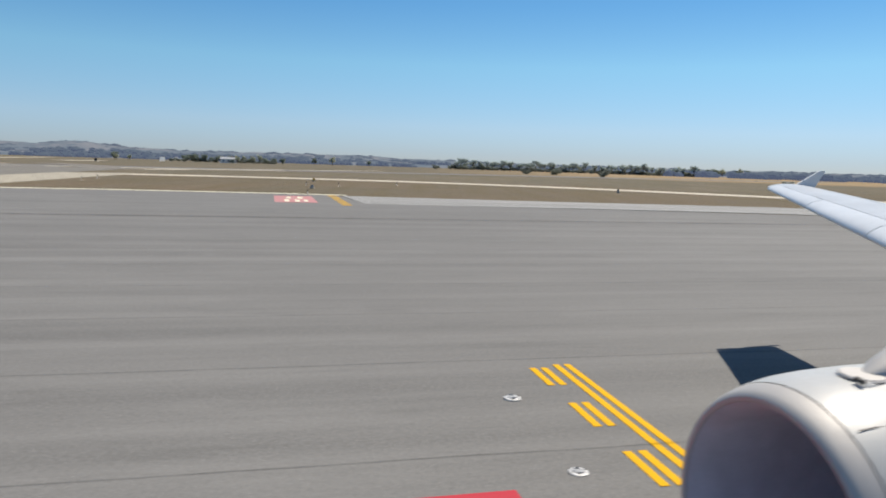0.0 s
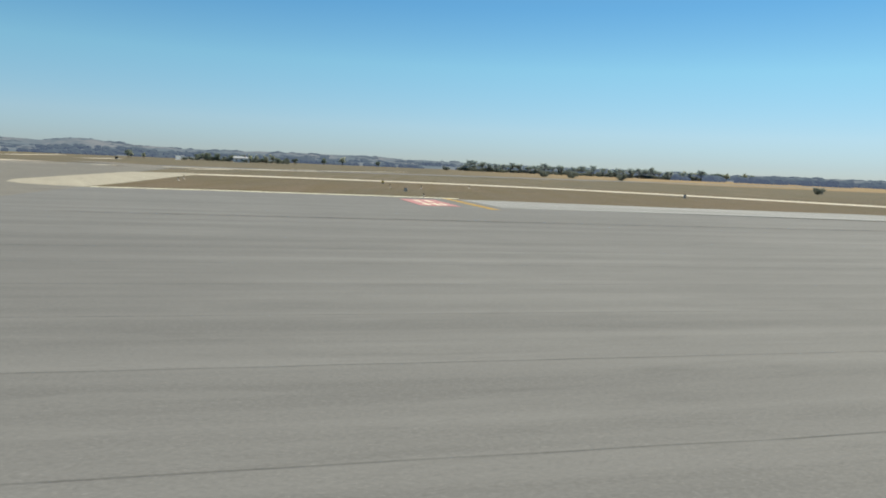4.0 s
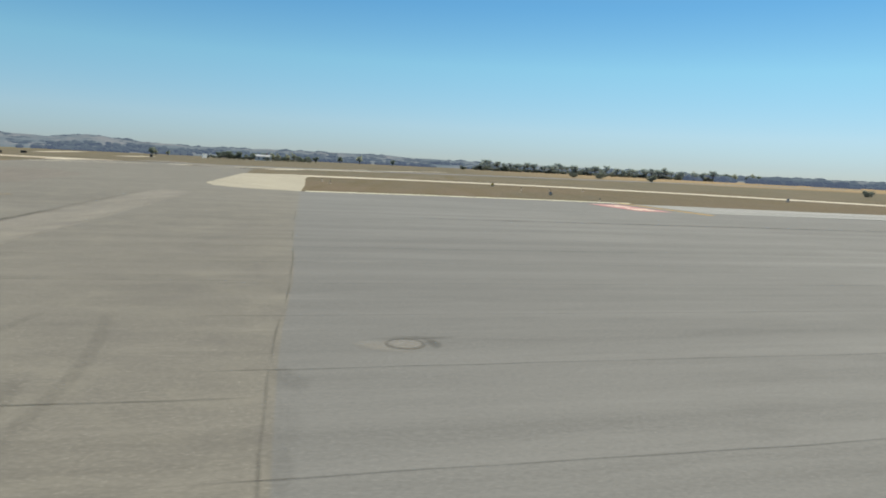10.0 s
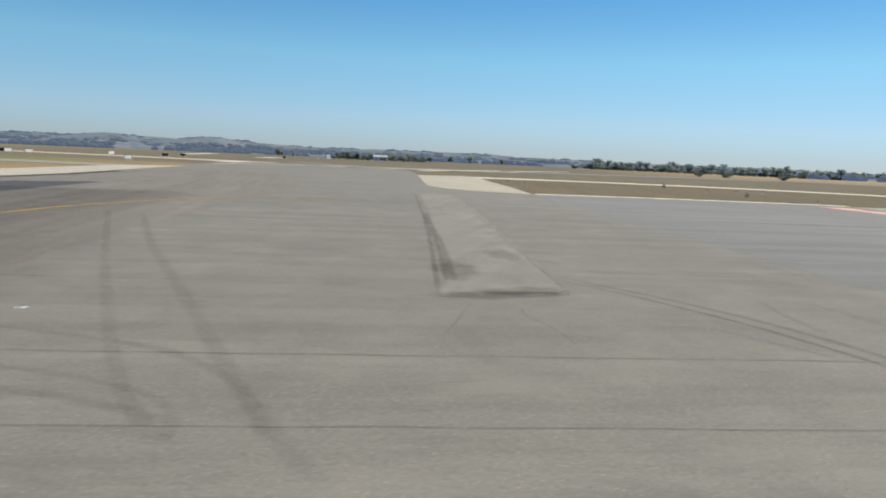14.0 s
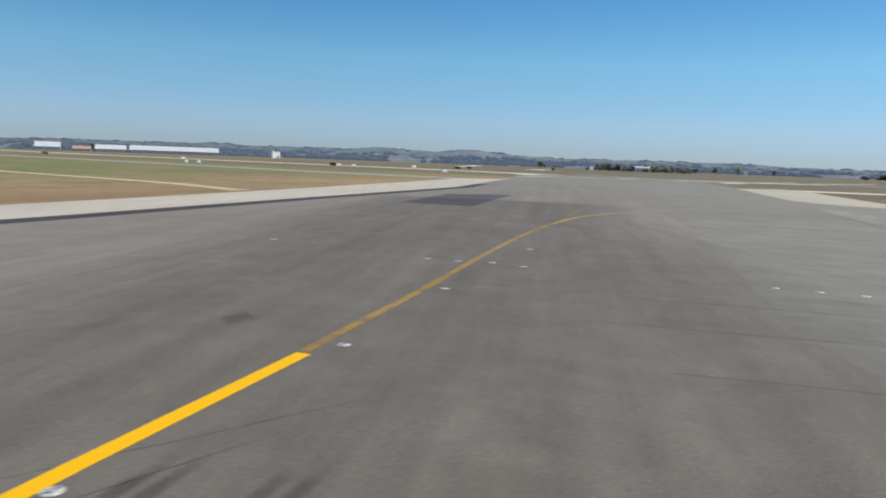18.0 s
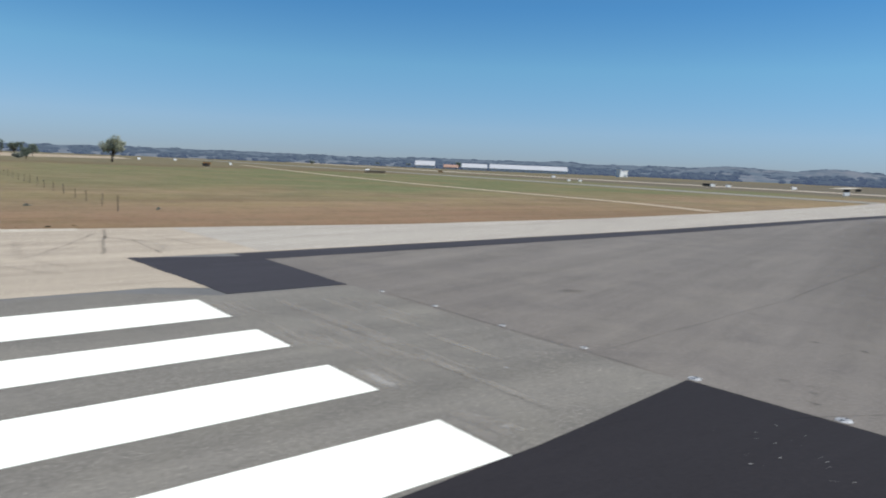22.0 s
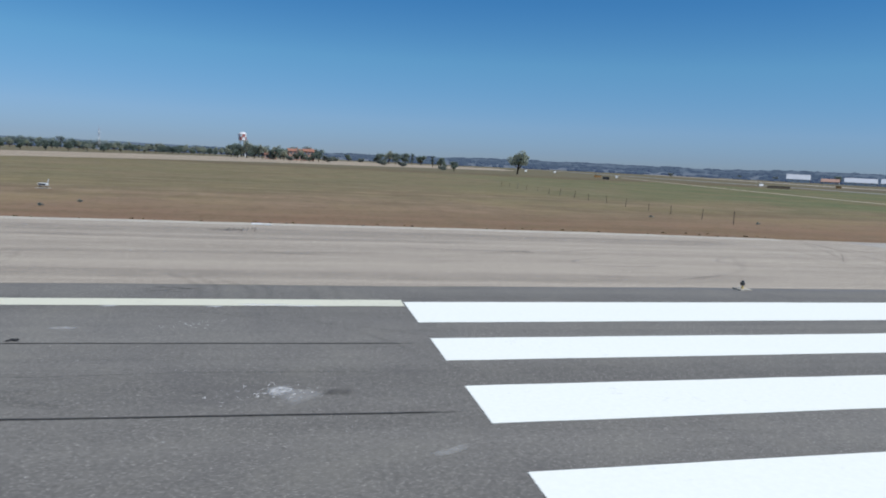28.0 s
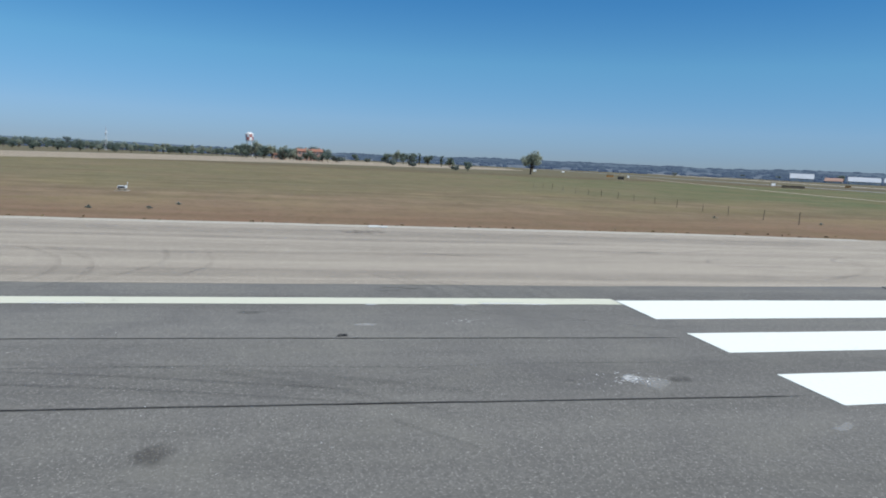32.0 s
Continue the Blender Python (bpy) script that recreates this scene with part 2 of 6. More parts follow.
def field_ground():
    """Dry airfield grass: brown by the pavement, greener farther out, straw-coloured at the far rim."""
    k = Nodes("dry_grass")
    x, y = k.axis(0), k.axis(1)
    wob = k.noise(0.02, 5, 0.65, distort=0.8)
    mid = k.noise(0.16, 5, 0.7)
    fine = k.noise(2.4, 4, 0.75)
    rows = k.noise(1.0, 3, 0.6, k.mapped((0.25, 0.02, 1)))
    xw = k.math("ADD", x, k.ramp(wob, 0.2, 0.8, -34, 34))
    brown = k.mix(k.ramp(mid, 0.36, 0.64), (0.205, 0.142, 0.094), (0.300, 0.218, 0.142))
    brown = k.mix(k.ramp(k.noise(0.06, 4, 0.65, distort=0.5), 0.50, 0.64, 0, 0.55), brown, (0.285, 0.225, 0.118))
    olive = k.mix(k.ramp(mid, 0.36, 0.64), (0.104, 0.138, 0.062), (0.152, 0.170, 0.086))
    straw = k.mix(k.ramp(mid, 0.3, 0.7), (0.135, 0.124, 0.080), (0.180, 0.158, 0.105))
    soil = k.mix(k.ramp(mid, 0.3, 0.7), (0.125, 0.092, 0.060), (0.165, 0.125, 0.08))
    c = k.mix(k.math("MULTIPLY", k.ramp(xw, -148, -188), k.math("MULTIPLY", k.ramp(y, -50, 20, 0.46, 0.95), k.ramp(k.noise(0.045, 4, 0.65), 0.34, 0.54, 0.45, 1.0))), brown, olive)
    rim = k.math("MULTIPLY", k.ramp(k.math("ADD", x, k.ramp(mid, 0.2, 0.8, -6, 6)), -150, -136), k.ramp(y, 40, 10))
    c = k.mix(k.math("MULTIPLY", rim, 0.60), c, k.mix(k.ramp(mid, 0.34, 0.62), (0.262, 0.146, 0.098), (0.200, 0.122, 0.080)))
    c = k.mix(k.ramp(xw, -316, -334), c, soil)
    c = k.mix(k.ramp(xw, -346, -366), c, straw)
    north = k.mix(k.ramp(wob, 0.40, 0.62), (0.130, 0.104, 0.082), (0.106, 0.096, 0.078))
    far_north = k.mix(k.ramp(wob, 0.40, 0.60), (0.112, 0.106, 0.090), (0.142, 0.126, 0.104))
    yn = k.math("ADD", y, k.ramp(wob, 0.2, 0.8, -15, 15))
    east = k.math("MULTIPLY", k.ramp(x, -132, -120), k.ramp(y, 40, 60))
    c = k.mix(east, c, north)
    c = k.mix(k.math("MULTIPLY", k.ramp(yn, 158, 178), k.ramp(x, -420, -300)), c, far_north)
    c = k.mix(k.math("MULTIPLY", k.ramp(yn, 330, 350), k.ramp(x, -20, 120)), c, (0.32, 0.235, 0.145))
    c = k.mix(k.ramp(rows, 0.42, 0.7, 0, 0.45), c, (0.09, 0.075, 0.035))
    c = k.mix(k.ramp(k.noise(0.45, 5, 0.75), 0.5, 0.72, 0, 0.5), c, (0.10, 0.088, 0.045))
    c = k.mix(k.ramp(fine, 0.35, 0.75, 0, 0.38), c, (0.24, 0.195, 0.125))
    c = k.mix(k.ramp(fine, 0.45, 0.25, 0, 0.5), c, (0.055, 0.045, 0.022))
    return k.done(c, 0.95, k.math("ADD", fine, mid), 0.10, spec=0.05)


GRASS = field_ground()
TAXI = 12.9
ASPH_EAST = asphalt("asphalt_taxiway", (0.156, 0.1555, 0.153), -TAXI, 0.22, 0.4)
ASPH_WEST = asphalt("asphalt_apron", (0.159, 0.1505, 0.135), -TAXI, 0.22, 0.55, glint=0.35)
ASPH_ENTRY = asphalt("asphalt_entry", (0.160, 0.1450, 0.1295), -106, 0.24, 0.6, glint=0.3)
ASPH_RUNWAY = asphalt("asphalt_runway", (0.172, 0.161, 0.142), 90, 0.26, 0.85, glint=0.45)
ASPH_SHOULDER = asphalt("asphalt_shoulder", (0.37, 0.318, 0.252), 90, 0.24)
ASPH_FRESH = asphalt("asphalt_fresh", (0.025, 0.023, 0.026), 90, 0.10, 0.3, 0.12)
ASPH_DARK = asphalt("asphalt_dark_repair", (0.048, 0.046, 0.053), 90, 0.16, 0.4, 0.12)
ASPH_MID = asphalt("asphalt_old_repair", (0.064, 0.064, 0.070), 80, 0.2, 0.5)
SHOULDER_PALE = asphalt("pale_shoulder", (0.36, 0.33, 0.285), 80, 0.12)
ASPH_PATCH = asphalt("asphalt_patch", (0.188, 0.176, 0.158), -80, 0.24, 0.6, glint=0.2)
CONCRETE = asphalt("pale_concrete", (0.46, 0.415, 0.34), 0, 0.07)
ROAD_PALE = asphalt("pale_road", (0.245, 0.248, 0.245), -TAXI, 0.36)
ROAD_DUSTY = asphalt("dusty_far_taxiway", (0.225, 0.212, 0.178), 0, 0.2)
CONCRETE_AGED = asphalt("aged_concrete", (0.325, 0.300, 0.245), 60, 0.16, 0.5)
DRY_STRIP = asphalt("dry_bleached_ground", (0.35, 0.285, 0.205), 0, 0.10)
DIRT = asphalt("dirt_track", (0.38, 0.31, 0.225), 0, 0.08)
WHITE_PAINT = painted("white_paint", (0.87, 0.87, 0.79), (0.56, 0.55, 0.53), 0.16)
EDGE_PAINT = painted("worn_white_paint", (0.67, 0.65, 0.515), (0.44, 0.41, 0.33), 0.4)
YELLOW_PAINT = painted("yellow_paint", (0.66, 0.36, 0.006), (0.50, 0.29, 0.03), 0.25)
YELLOW_GHOST = painted("ghost_yellow_paint", (0.30, 0.215, 0.09), (0.15, 0.135, 0.11), 1.1, 1.6)
YELLOW_WORN = painted("worn_yellow_paint", (0.42, 0.265, 0.06), (0.17, 0.14, 0.10), 0.85, 1.6)
RED_PAINT = painted("red_paint", (0.43, 0.042, 0.060), (0.36, 0.09, 0.10), 0.3)
RED_WORN = painted("worn_red_paint", (0.44, 0.20, 0.205), (0.37, 0.30, 0.29), 0.75)
SEAL = plain("joint_seal", (0.022, 0.021, 0.022), 0.7, vary=0.4)
RUBBER = rubber_film("tyre_rubber", (0.028, 0.027, 0.029), 0.24, (1.1, 1.4))
SKID = rubber_film("skid_rubber", (0.026, 0.025, 0.028), 0.46, (1.1, 1.4))
STAIN_SHADE = rubber_film("stain_and_shade", (0.046, 0.039, 0.034), 0.32, (1.2, 1.6))
GRIME = rubber_film("traffic_grime", (0.066, 0.057, 0.054), 0.40, (0.035, 0.4), -106, 0.45)
SCRAPED = rubber_film("scraped_paint", (0.40, 0.37, 0.33), 0.40, (2.5, 0.6))
SMEAR = rubber_film("paint_smear", (0.62, 0.60, 0.57), 0.46, (8.0, 8.0), even=0.05)
DIRT_BAND = rubber_film("shoulder_dirt", (0.125, 0.112, 0.108), 0.20, (0.5, 0.07))
SMEAR_WHITE = rubber_film("fresh_paint_smear", (0.80, 0.79, 0.77), 0.85, (9.0, 9.0), even=0.05)
SCUFF = rubber_film("pale_scuff", (0.47, 0.42, 0.36), 0.42, (1.5, 1.5))
SPOT = rubber_film("oil_spot", (0.030, 0.026, 0.025), 0.42, (3.0, 3.0))
FAINT = rubber_film("faint_rubber", (0.034, 0.032, 0.033), 0.12, (0.8, 1.2))
CRACK = rubber_film("crack_fill", (0.024, 0.023, 0.023), 0.42, (0.9, 0.9))
TARRED = rubber_film("tar_seal", (0.018, 0.017, 0.018), 0.92, (0.9, 0.9), even=0.7)
FLAKES = plain("paint_flakes", (0.75, 0.73, 0.70), 0.7, vary=0.3, scale=6)
STEEL = plain("cast_steel", (0.60, 0.60, 0.60), 0.5, 0.3, 0.3, 8, 0.003)
DARK_METAL = plain("dark_metal", (0.035, 0.035, 0.038), 0.5, 0.3, 0.3, 6)
DARK_IRON = plain("dark_cast_iron", (0.070, 0.066, 0.062), 0.7, 0.2, 0.4, 9, 0.004)
WORN_IRON = plain("worn_dusty_iron", (0.15, 0.146, 0.142), 0.75, 0.1, 0.45, 9, 0.004)
SIGN_WHITE = plain("sign_white", (0.82, 0.82, 0.80), 0.4, vary=0.08)
SIGN_YELLOW = plain("sign_yellow", (0.62, 0.40, 0.03), 0.4, vary=0.15)
SIGN_BACK = plain("sign_back", (0.03, 0.028, 0.027), 0.5, vary=0.3)
ORANGE = plain("orange_plastic", (0.42, 0.22, 0.07), 0.5)
INSET_GREY = plain("inset_grey", (0.34, 0.35, 0.36), 0.5, 0.2, 0.3, 9)
WOOD = plain("weathered_post", (0.17, 0.135, 0.105), 0.85, vary=0.4, scale=7, bump=0.006, spec=0.1)
BARK = plain("bark", (0.105, 0.080, 0.060), 0.9, vary=0.35, scale=3, bump=0.03, spec=0.05)
WALL_WHITE = plain("white_cladding", (0.50, 0.51, 0.53), 0.5, vary=0.12, scale=0.2)
WALL_GREY = plain("grey_cladding", (0.36, 0.38, 0.41), 0.5, vary=0.2, scale=0.3)
ROOF_PALE = plain("pale_roof_sheet", (0.66, 0.68, 0.70), 0.45, vary=0.15, scale=0.3)
ROOF_TILE = plain("terracotta_tile", (0.33, 0.155, 0.10), 0.8, vary=0.3, scale=1.0)
PLASTER = plain("ochre_plaster", (0.40, 0.25, 0.19), 0.85, vary=0.2, scale=0.5)
PANE = plain("window_pane", (0.05, 0.06, 0.07), 0.08, vary=0.2)
TOWER_RED = plain("tower_red", (0.40, 0.14, 0.13), 0.5, vary=0.15)
TOWER_WHITE = plain("tower_white", (0.78, 0.76, 0.74), 0.5, vary=0.1)
LEAF_MATS = []
# leaf colours paled and blued: air haze over far trees is painted in
for leaf_name, leaf_c in (("hazed_pine_needles", (0.37, 0.425, 0.41)), ("hazed_oak_leaves", (0.205, 0.245, 0.20)), ("hazed_olive_leaves", (0.40, 0.42, 0.33)), ("shrub_leaves", (0.21, 0.235, 0.205))):
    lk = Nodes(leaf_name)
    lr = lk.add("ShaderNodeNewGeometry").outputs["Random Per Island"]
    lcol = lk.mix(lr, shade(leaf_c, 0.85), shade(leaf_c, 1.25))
    thin, both = lk.add("ShaderNodeBsdfTranslucent"), lk.add("ShaderNodeMixShader")
    lk.put(thin.inputs["Color"], lcol)
    lk.done(lcol, 0.8, spec=0.1)
    both.inputs[0].default_value = 0.6
    lk.t.links.new(lk.b.outputs[0], both.inputs[1])
    lk.t.links.new(thin.outputs[0], both.inputs[2])
    lk.t.links.new(both.outputs[0], lk.t.nodes["Material Output"].inputs["Surface"])
    LEAF_MATS.append(lk.m)
tk = Nodes("grass_tuft")
tr = tk.add("ShaderNodeNewGeometry").outputs["Random Per Island"]
TUFT = tk.done(tk.mix(tr, (0.17, 0.125, 0.070), (0.26, 0.20, 0.115)), 0.9, spec=0.05)
# the bluish glow of these three materials paints in the air haze
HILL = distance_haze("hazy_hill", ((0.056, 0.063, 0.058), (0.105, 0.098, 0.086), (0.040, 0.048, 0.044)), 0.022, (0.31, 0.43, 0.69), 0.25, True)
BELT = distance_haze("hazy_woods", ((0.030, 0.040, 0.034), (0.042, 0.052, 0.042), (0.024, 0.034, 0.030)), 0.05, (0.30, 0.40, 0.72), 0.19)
QUARRY = distance_haze("hazy_quarry", ((0.42, 0.40, 0.36), (0.48, 0.45, 0.40), (0.36, 0.34, 0.31)), 0.03, (0.36, 0.50, 0.62), 0.16)
WING_LIGHT = plain("slat_paint", (0.60, 0.63, 0.66), 0.32, 0.0, 0.10, 1.2)
WING_GREY = plain("wing_grey", (0.40, 0.43, 0.47), 0.38, 0.0, 0.14, 1.0)
WING_PANEL = plain("wing_panel", (0.46, 0.49, 0.53), 0.38, 0.0, 0.12, 1.3)
COWL = plain("cowl_paint", (0.44, 0.45, 0.45), 0.40, 0.0, 0.10, 1.6, spec=0.5)
LIP = plain("bare_aluminium", (0.42, 0.41, 0.40), 0.55, 0.2, 0.04, 0.6)
INLET = plain("inlet_liner", (0.58, 0.52, 0.58), 0.75, 0.0, 0.15, 3, spec=0.2)
FAN = plain("fan_titanium", (0.60, 0.54, 0.62), 0.7, 0.1, 0.15, 3, spec=0.2)

# ---- building helpers ----
rng = random.Random(7)


def part(name, bm, material, parent=None, label=""):
    """Links a bmesh as one mesh object, under a thing or a part where one is given."""
    me = bpy.data.meshes.new(name)
    bm.normal_update()
    bm.to_mesh(me)
    bm.free()
    me.materials.append(material)
    ob = new(name, me)
    ob.parent = parent
    return tagged(ob, label)


def thing(name, m, label, category, group="", kind=""):
    e = new(name)
    e.empty_display_size = 0.3
    e.matrix_world = m
    return tagged(e, label, category, group, kind)


def smooth(ob, angle=40):
    for p in ob.data.polygons:
        p.use_smooth = True
    return ob


def box(bm, size, at=(0, 0, 0), turn=0.0, bevel=0.0, taper=1.0):
    """A block standing on the point at; taper narrows its top."""
    sx, sy, sz = size
    r = bmesh.ops.create_cube(bm, size=1.0)["verts"]
    for v in r:
        f = taper if v.co.z > 0 else 1.0
        v.co = Vector((v.co.x * sx * f, v.co.y * sy * f, (v.co.z + 0.5) * sz))
    if bevel:
        es = list({e for v in r for e in v.link_edges})
        r = list({v for f in bmesh.ops.bevel(bm, geom=es, offset=bevel, segments=2, affect="EDGES")["faces"] for v in f.verts} | {v for v in r if v.is_valid})
    bmesh.ops.transform(bm, matrix=pose(*at, 0, 0, turn), verts=r)
    return bm


def lathe(bm, profile, seg=24, m=None):
    """A body of revolution about z from (radius, height) pairs; open where the profile is open."""
    rings = []
    for r, z in profile:
        if r < 1e-5:
            rings.append([bm.verts.new((0, 0, z))])
        else:
            rings.append([bm.verts.new((r * math.cos(2 * math.pi * i / seg), r * math.sin(2 * math.pi * i / seg), z)) for i in range(seg)])
    for a, b in zip(rings, rings[1:]):
        for i in range(seg):
            j = (i + 1) % seg
            q = [a[i % len(a)], a[j % len(a)], b[j % len(b)], b[i % len(b)]]
            q = [v for n, v in enumerate(q) if v not in q[:n]]
            if len(q) > 2:
                bm.faces.new(q)
    if m is not None:
        bmesh.ops.transform(bm, matrix=m, verts=[v for ring in rings for v in ring])
    return bm


def tube(bm, pts, r0, r1=None, seg=6):
    """A tapering rod along points."""
    r1 = r0 if r1 is None else r1
    rings = []
    for n, p in enumerate(pts):
        p = Vector(p)
        d = (Vector(pts[min(n + 1, len(pts) - 1)]) - Vector(pts[max(n - 1, 0)])).normalized()
        a = d.orthogonal().normalized()
        b = d.cross(a)
        r = r0 + (r1 - r0) * n / (len(pts) - 1)
        rings.append([bm.verts.new(p + (a * math.cos(2 * math.pi * i / seg) + b * math.sin(2 * math.pi * i / seg)) * r) for i in range(seg)])
    for a, b in zip(rings, rings[1:]):
        for i in range(seg):
            bm.faces.new((a[i], a[(i + 1) % seg], b[(i + 1) % seg], b[i]))
    bm.faces.new(rings[0][::-1])
    bm.faces.new(rings[-1])
    return bm


def ragged(pts, step, jitter, closed=True):
    """The outline with more corners, each a little off, as a torn or crumbled edge has them."""
    out = []
    n = len(pts)
    for i in range(n if closed else n - 1):
        a, b = Vector(pts[i]).to_2d(), Vector(pts[(i + 1) % n]).to_2d()
        k = max(1, min(160, int((b - a).length / step)))
        side = (b - a).orthogonal().normalized() if (b - a).length > 0 else Vector((0, 0))
        for j in range(k):
            w = (noise.noise(Vector((*(a + (b - a) * (j / k)), 3.3)) * (0.7 / step)) + rng.uniform(-0.3, 0.3)) * jitter if j else 0.0
            out.append(a + (b - a) * (j / k) + side * w)
    if not closed:
        out.append(Vector(pts[-1]).to_2d())
    return out


def sheet(name, pts, top, material, label, category, step=0.0, jitter=0.0, low=-0.06, kind="structure", group="", parent=None):
    """A flat layer with thickness: an outline, its top and its underside."""
    bm = bmesh.new()
    o = ragged(pts, step, jitter) if step else [Vector(p) for p in pts]
    up = [bm.verts.new((p[0], p[1], top)) for p in o]
    f = bm.faces.new(up)
    f.normal_update()
    if f.normal.z < 0:
        f.normal_flip()
    dn = [bm.verts.new((p[0], p[1], low)) for p in o]
    for i in range(len(o)):
        j = (i + 1) % len(o)
        bm.faces.new((up[i], dn[i], dn[j], up[j]))
    bmesh.ops.triangulate(bm, faces=[f], ngon_method="EAR_CLIP")
    bmesh.ops.recalc_face_normals(bm, faces=bm.faces)
    ob = part(name, bm, material, parent)
    return tagged(ob, label, category, group, kind) if parent is None else ob


def ribbon_points(line, width, step, wob=0.0):
    """The outline of a strip along a line."""
    o = ragged(line, step, wob, closed=False) if wob or step else [Vector(p) for p in line]
    left, right = [], []
    for i, p in enumerate(o):
        d = (o[min(i + 1, len(o) - 1)] - o[max(i - 1, 0)]).normalized()
        s = Vector((-d.y, d.x)) * width / 2
        left.append(p + s)
        right.append(p - s)
    return left + right[::-1]


def curve_line(pts, n=10):
    """A smooth line through points."""
    out = []
    p = [Vector(q) for q in pts]
    p = [2 * p[0] - p[1]] + p + [2 * p[-1] - p[-2]]
    for i in range(1, len(p) - 2):
        for k in range(n):
            t = k / n
            out.append(0.5 * (2 * p[i] + (p[i + 1] - p[i - 1]) * t + (2 * p[i - 1] - 5 * p[i] + 4 * p[i + 1] - p[i + 2]) * t * t
                              + (3 * p[i] - p[i - 1] - 3 * p[i + 1] + p[i + 2]) * t ** 3))
    return out + [p[-2]]


def strip(name, line, width, top, material, label, category, step=0.0, wob=0.0, kind="structure", group="", low=None):
    bm = bmesh.new()
    o = ribbon_points(line, width, step, wob)
    n = len(o) // 2
    lo = top - 0.003 if low is None else low
    up = [bm.verts.new((p.x, p.y, top)) for p in o]
    dn = [bm.verts.new((p.x, p.y, lo)) for p in o]
    for i in range(n - 1):
        bm.faces.new((up[i], up[i + 1], up[-i - 2], up[-i - 1]))
    for i in range(len(o)):
        j = (i + 1) % len(o)
        bm.faces.new((up[i], dn[i], dn[j], up[j]))
    bmesh.ops.recalc_face_normals(bm, faces=bm.faces)
    if bm.faces[0].normal.z < 0:
        bmesh.ops.reverse_faces(bm, faces=bm.faces)
    return tagged(part(name, bm, material), label, category, group, kind)


def soft_strip(name, line, width, top, material, label, category="tyre mark"):
    """A film along a line, full in the middle and thin at both rims and ends."""
    bm = bmesh.new()
    cover = bm.verts.layers.float.new("cover")
    rows = []
    for i, p in enumerate(line):
        d = (Vector(line[min(i + 1, len(line) - 1)]) - Vector(line[max(i - 1, 0)])).normalized()
        end = min(1.0, i / 3, (len(line) - 1 - i) / 3)
        row = []
        for u, c in ((-1, 0), (-0.45, 1), (0.45, 1), (1, 0)):
            v = bm.verts.new((p[0] - d.y * width * u / 2, p[1] + d.x * width * u / 2, top))
            v[cover] = c * end
            row.append(v)
        rows.append(row)
    for a, b in zip(rows, rows[1:]):
        for k in range(3):
            bm.faces.new((a[k], b[k], b[k + 1], a[k + 1]))
    bmesh.ops.recalc_face_normals(bm, faces=bm.faces)
    return tagged(part(name, bm, material), label, category, kind="structure")


def blot(name, at, rx, ry, turn, top, material, label, category="stain"):
    bm = bmesh.new()
    cover = bm.verts.layers.float.new("cover")
    mid = bm.verts.new((at[0], at[1], top))
    mid[cover] = 1.0
    rings = []
    for f, c in ((0.5, 0.9), (0.8, 0.6), (1.25, 0.0)):
        ring = []
        for i in range(24):
            a = 2 * math.pi * i / 24
            w = 1 + 0.5 * noise.noise(Vector((at[0] + math.cos(a) * 1.5, at[1] + math.sin(a) * 1.5, 0.5)))
            q = Vector((math.cos(a) * rx * w * f, math.sin(a) * ry * w * f))
            q.rotate(Matrix.Rotation(radians(turn), 2))
            v = bm.verts.new((at[0] + q.x, at[1] + q.y, top))
            v[cover] = c
            ring.append(v)
        rings.append(ring)
    for i in range(24):
        j = (i + 1) % 24
        bm.faces.new((mid, rings[0][i], rings[0][j]))
        for a, b in zip(rings, rings[1:]):
            bm.faces.new((a[i], b[i], b[j], a[j]))
    bmesh.ops.recalc_face_normals(bm, faces=bm.faces)
    return tagged(part(name, bm, material), label, category, kind="structure")

def dense_line(p, q, wob, seed):
    """A short line in fourteen steps that wanders a little."""
    return [Vector(p).lerp(Vector(q), k / 14) + Vector((0, wob * noise.noise(Vector((seed * 5.3, k * 0.6, 0.4))))) for k in range(15)]


# ---- the ground and its pavements ----
bm = bmesh.new()
edge = [(-4200, -4200), (4200, -4200), (4200, 4200), (-4200, 4200)]
bm.faces.new([bm.verts.new((x, y, -0.05)) for x, y in edge])
bm.faces.new([bm.verts.new((x, y, -2.0)) for x, y in edge[::-1]])
tagged(part("ground", bm, GRASS), "flat airfield of dry brown and olive grass", "ground", kind="structure")

OUTER = [(-130, -600), (-130, -80), (-129.9, -54), (-128.6, -38), (-127, -18), (-127.6, 4), (-130, 26), (-135.2, 63), (-138.5, 86), (-142, 106), (-144.5, 120)]
sheet("road_taxiway", [(-109, -640), (-40, -640), (-30, -60), (90, -30), (120, 60), (60, 72), (37.6, 74), (12, 72.5), (-8.6, 70.5), (-14, 86), (-22, 85.4), (-42, 82),
      (-58.6, 77.2), (-66, 80), (-74.6, 91), (-84, 150), (-93, 196), (-112, 205), (-137, 226), (-157, 222), (-150, 180), (-140, 139), (-131, 110), (-124, 73), (-121, 30), (-118.5, -2),
      (-117, -40)], 0.0, ASPH_EAST, "wide worn grey asphalt taxiway with paving streaks", "taxiway", 3.0, 0.10)
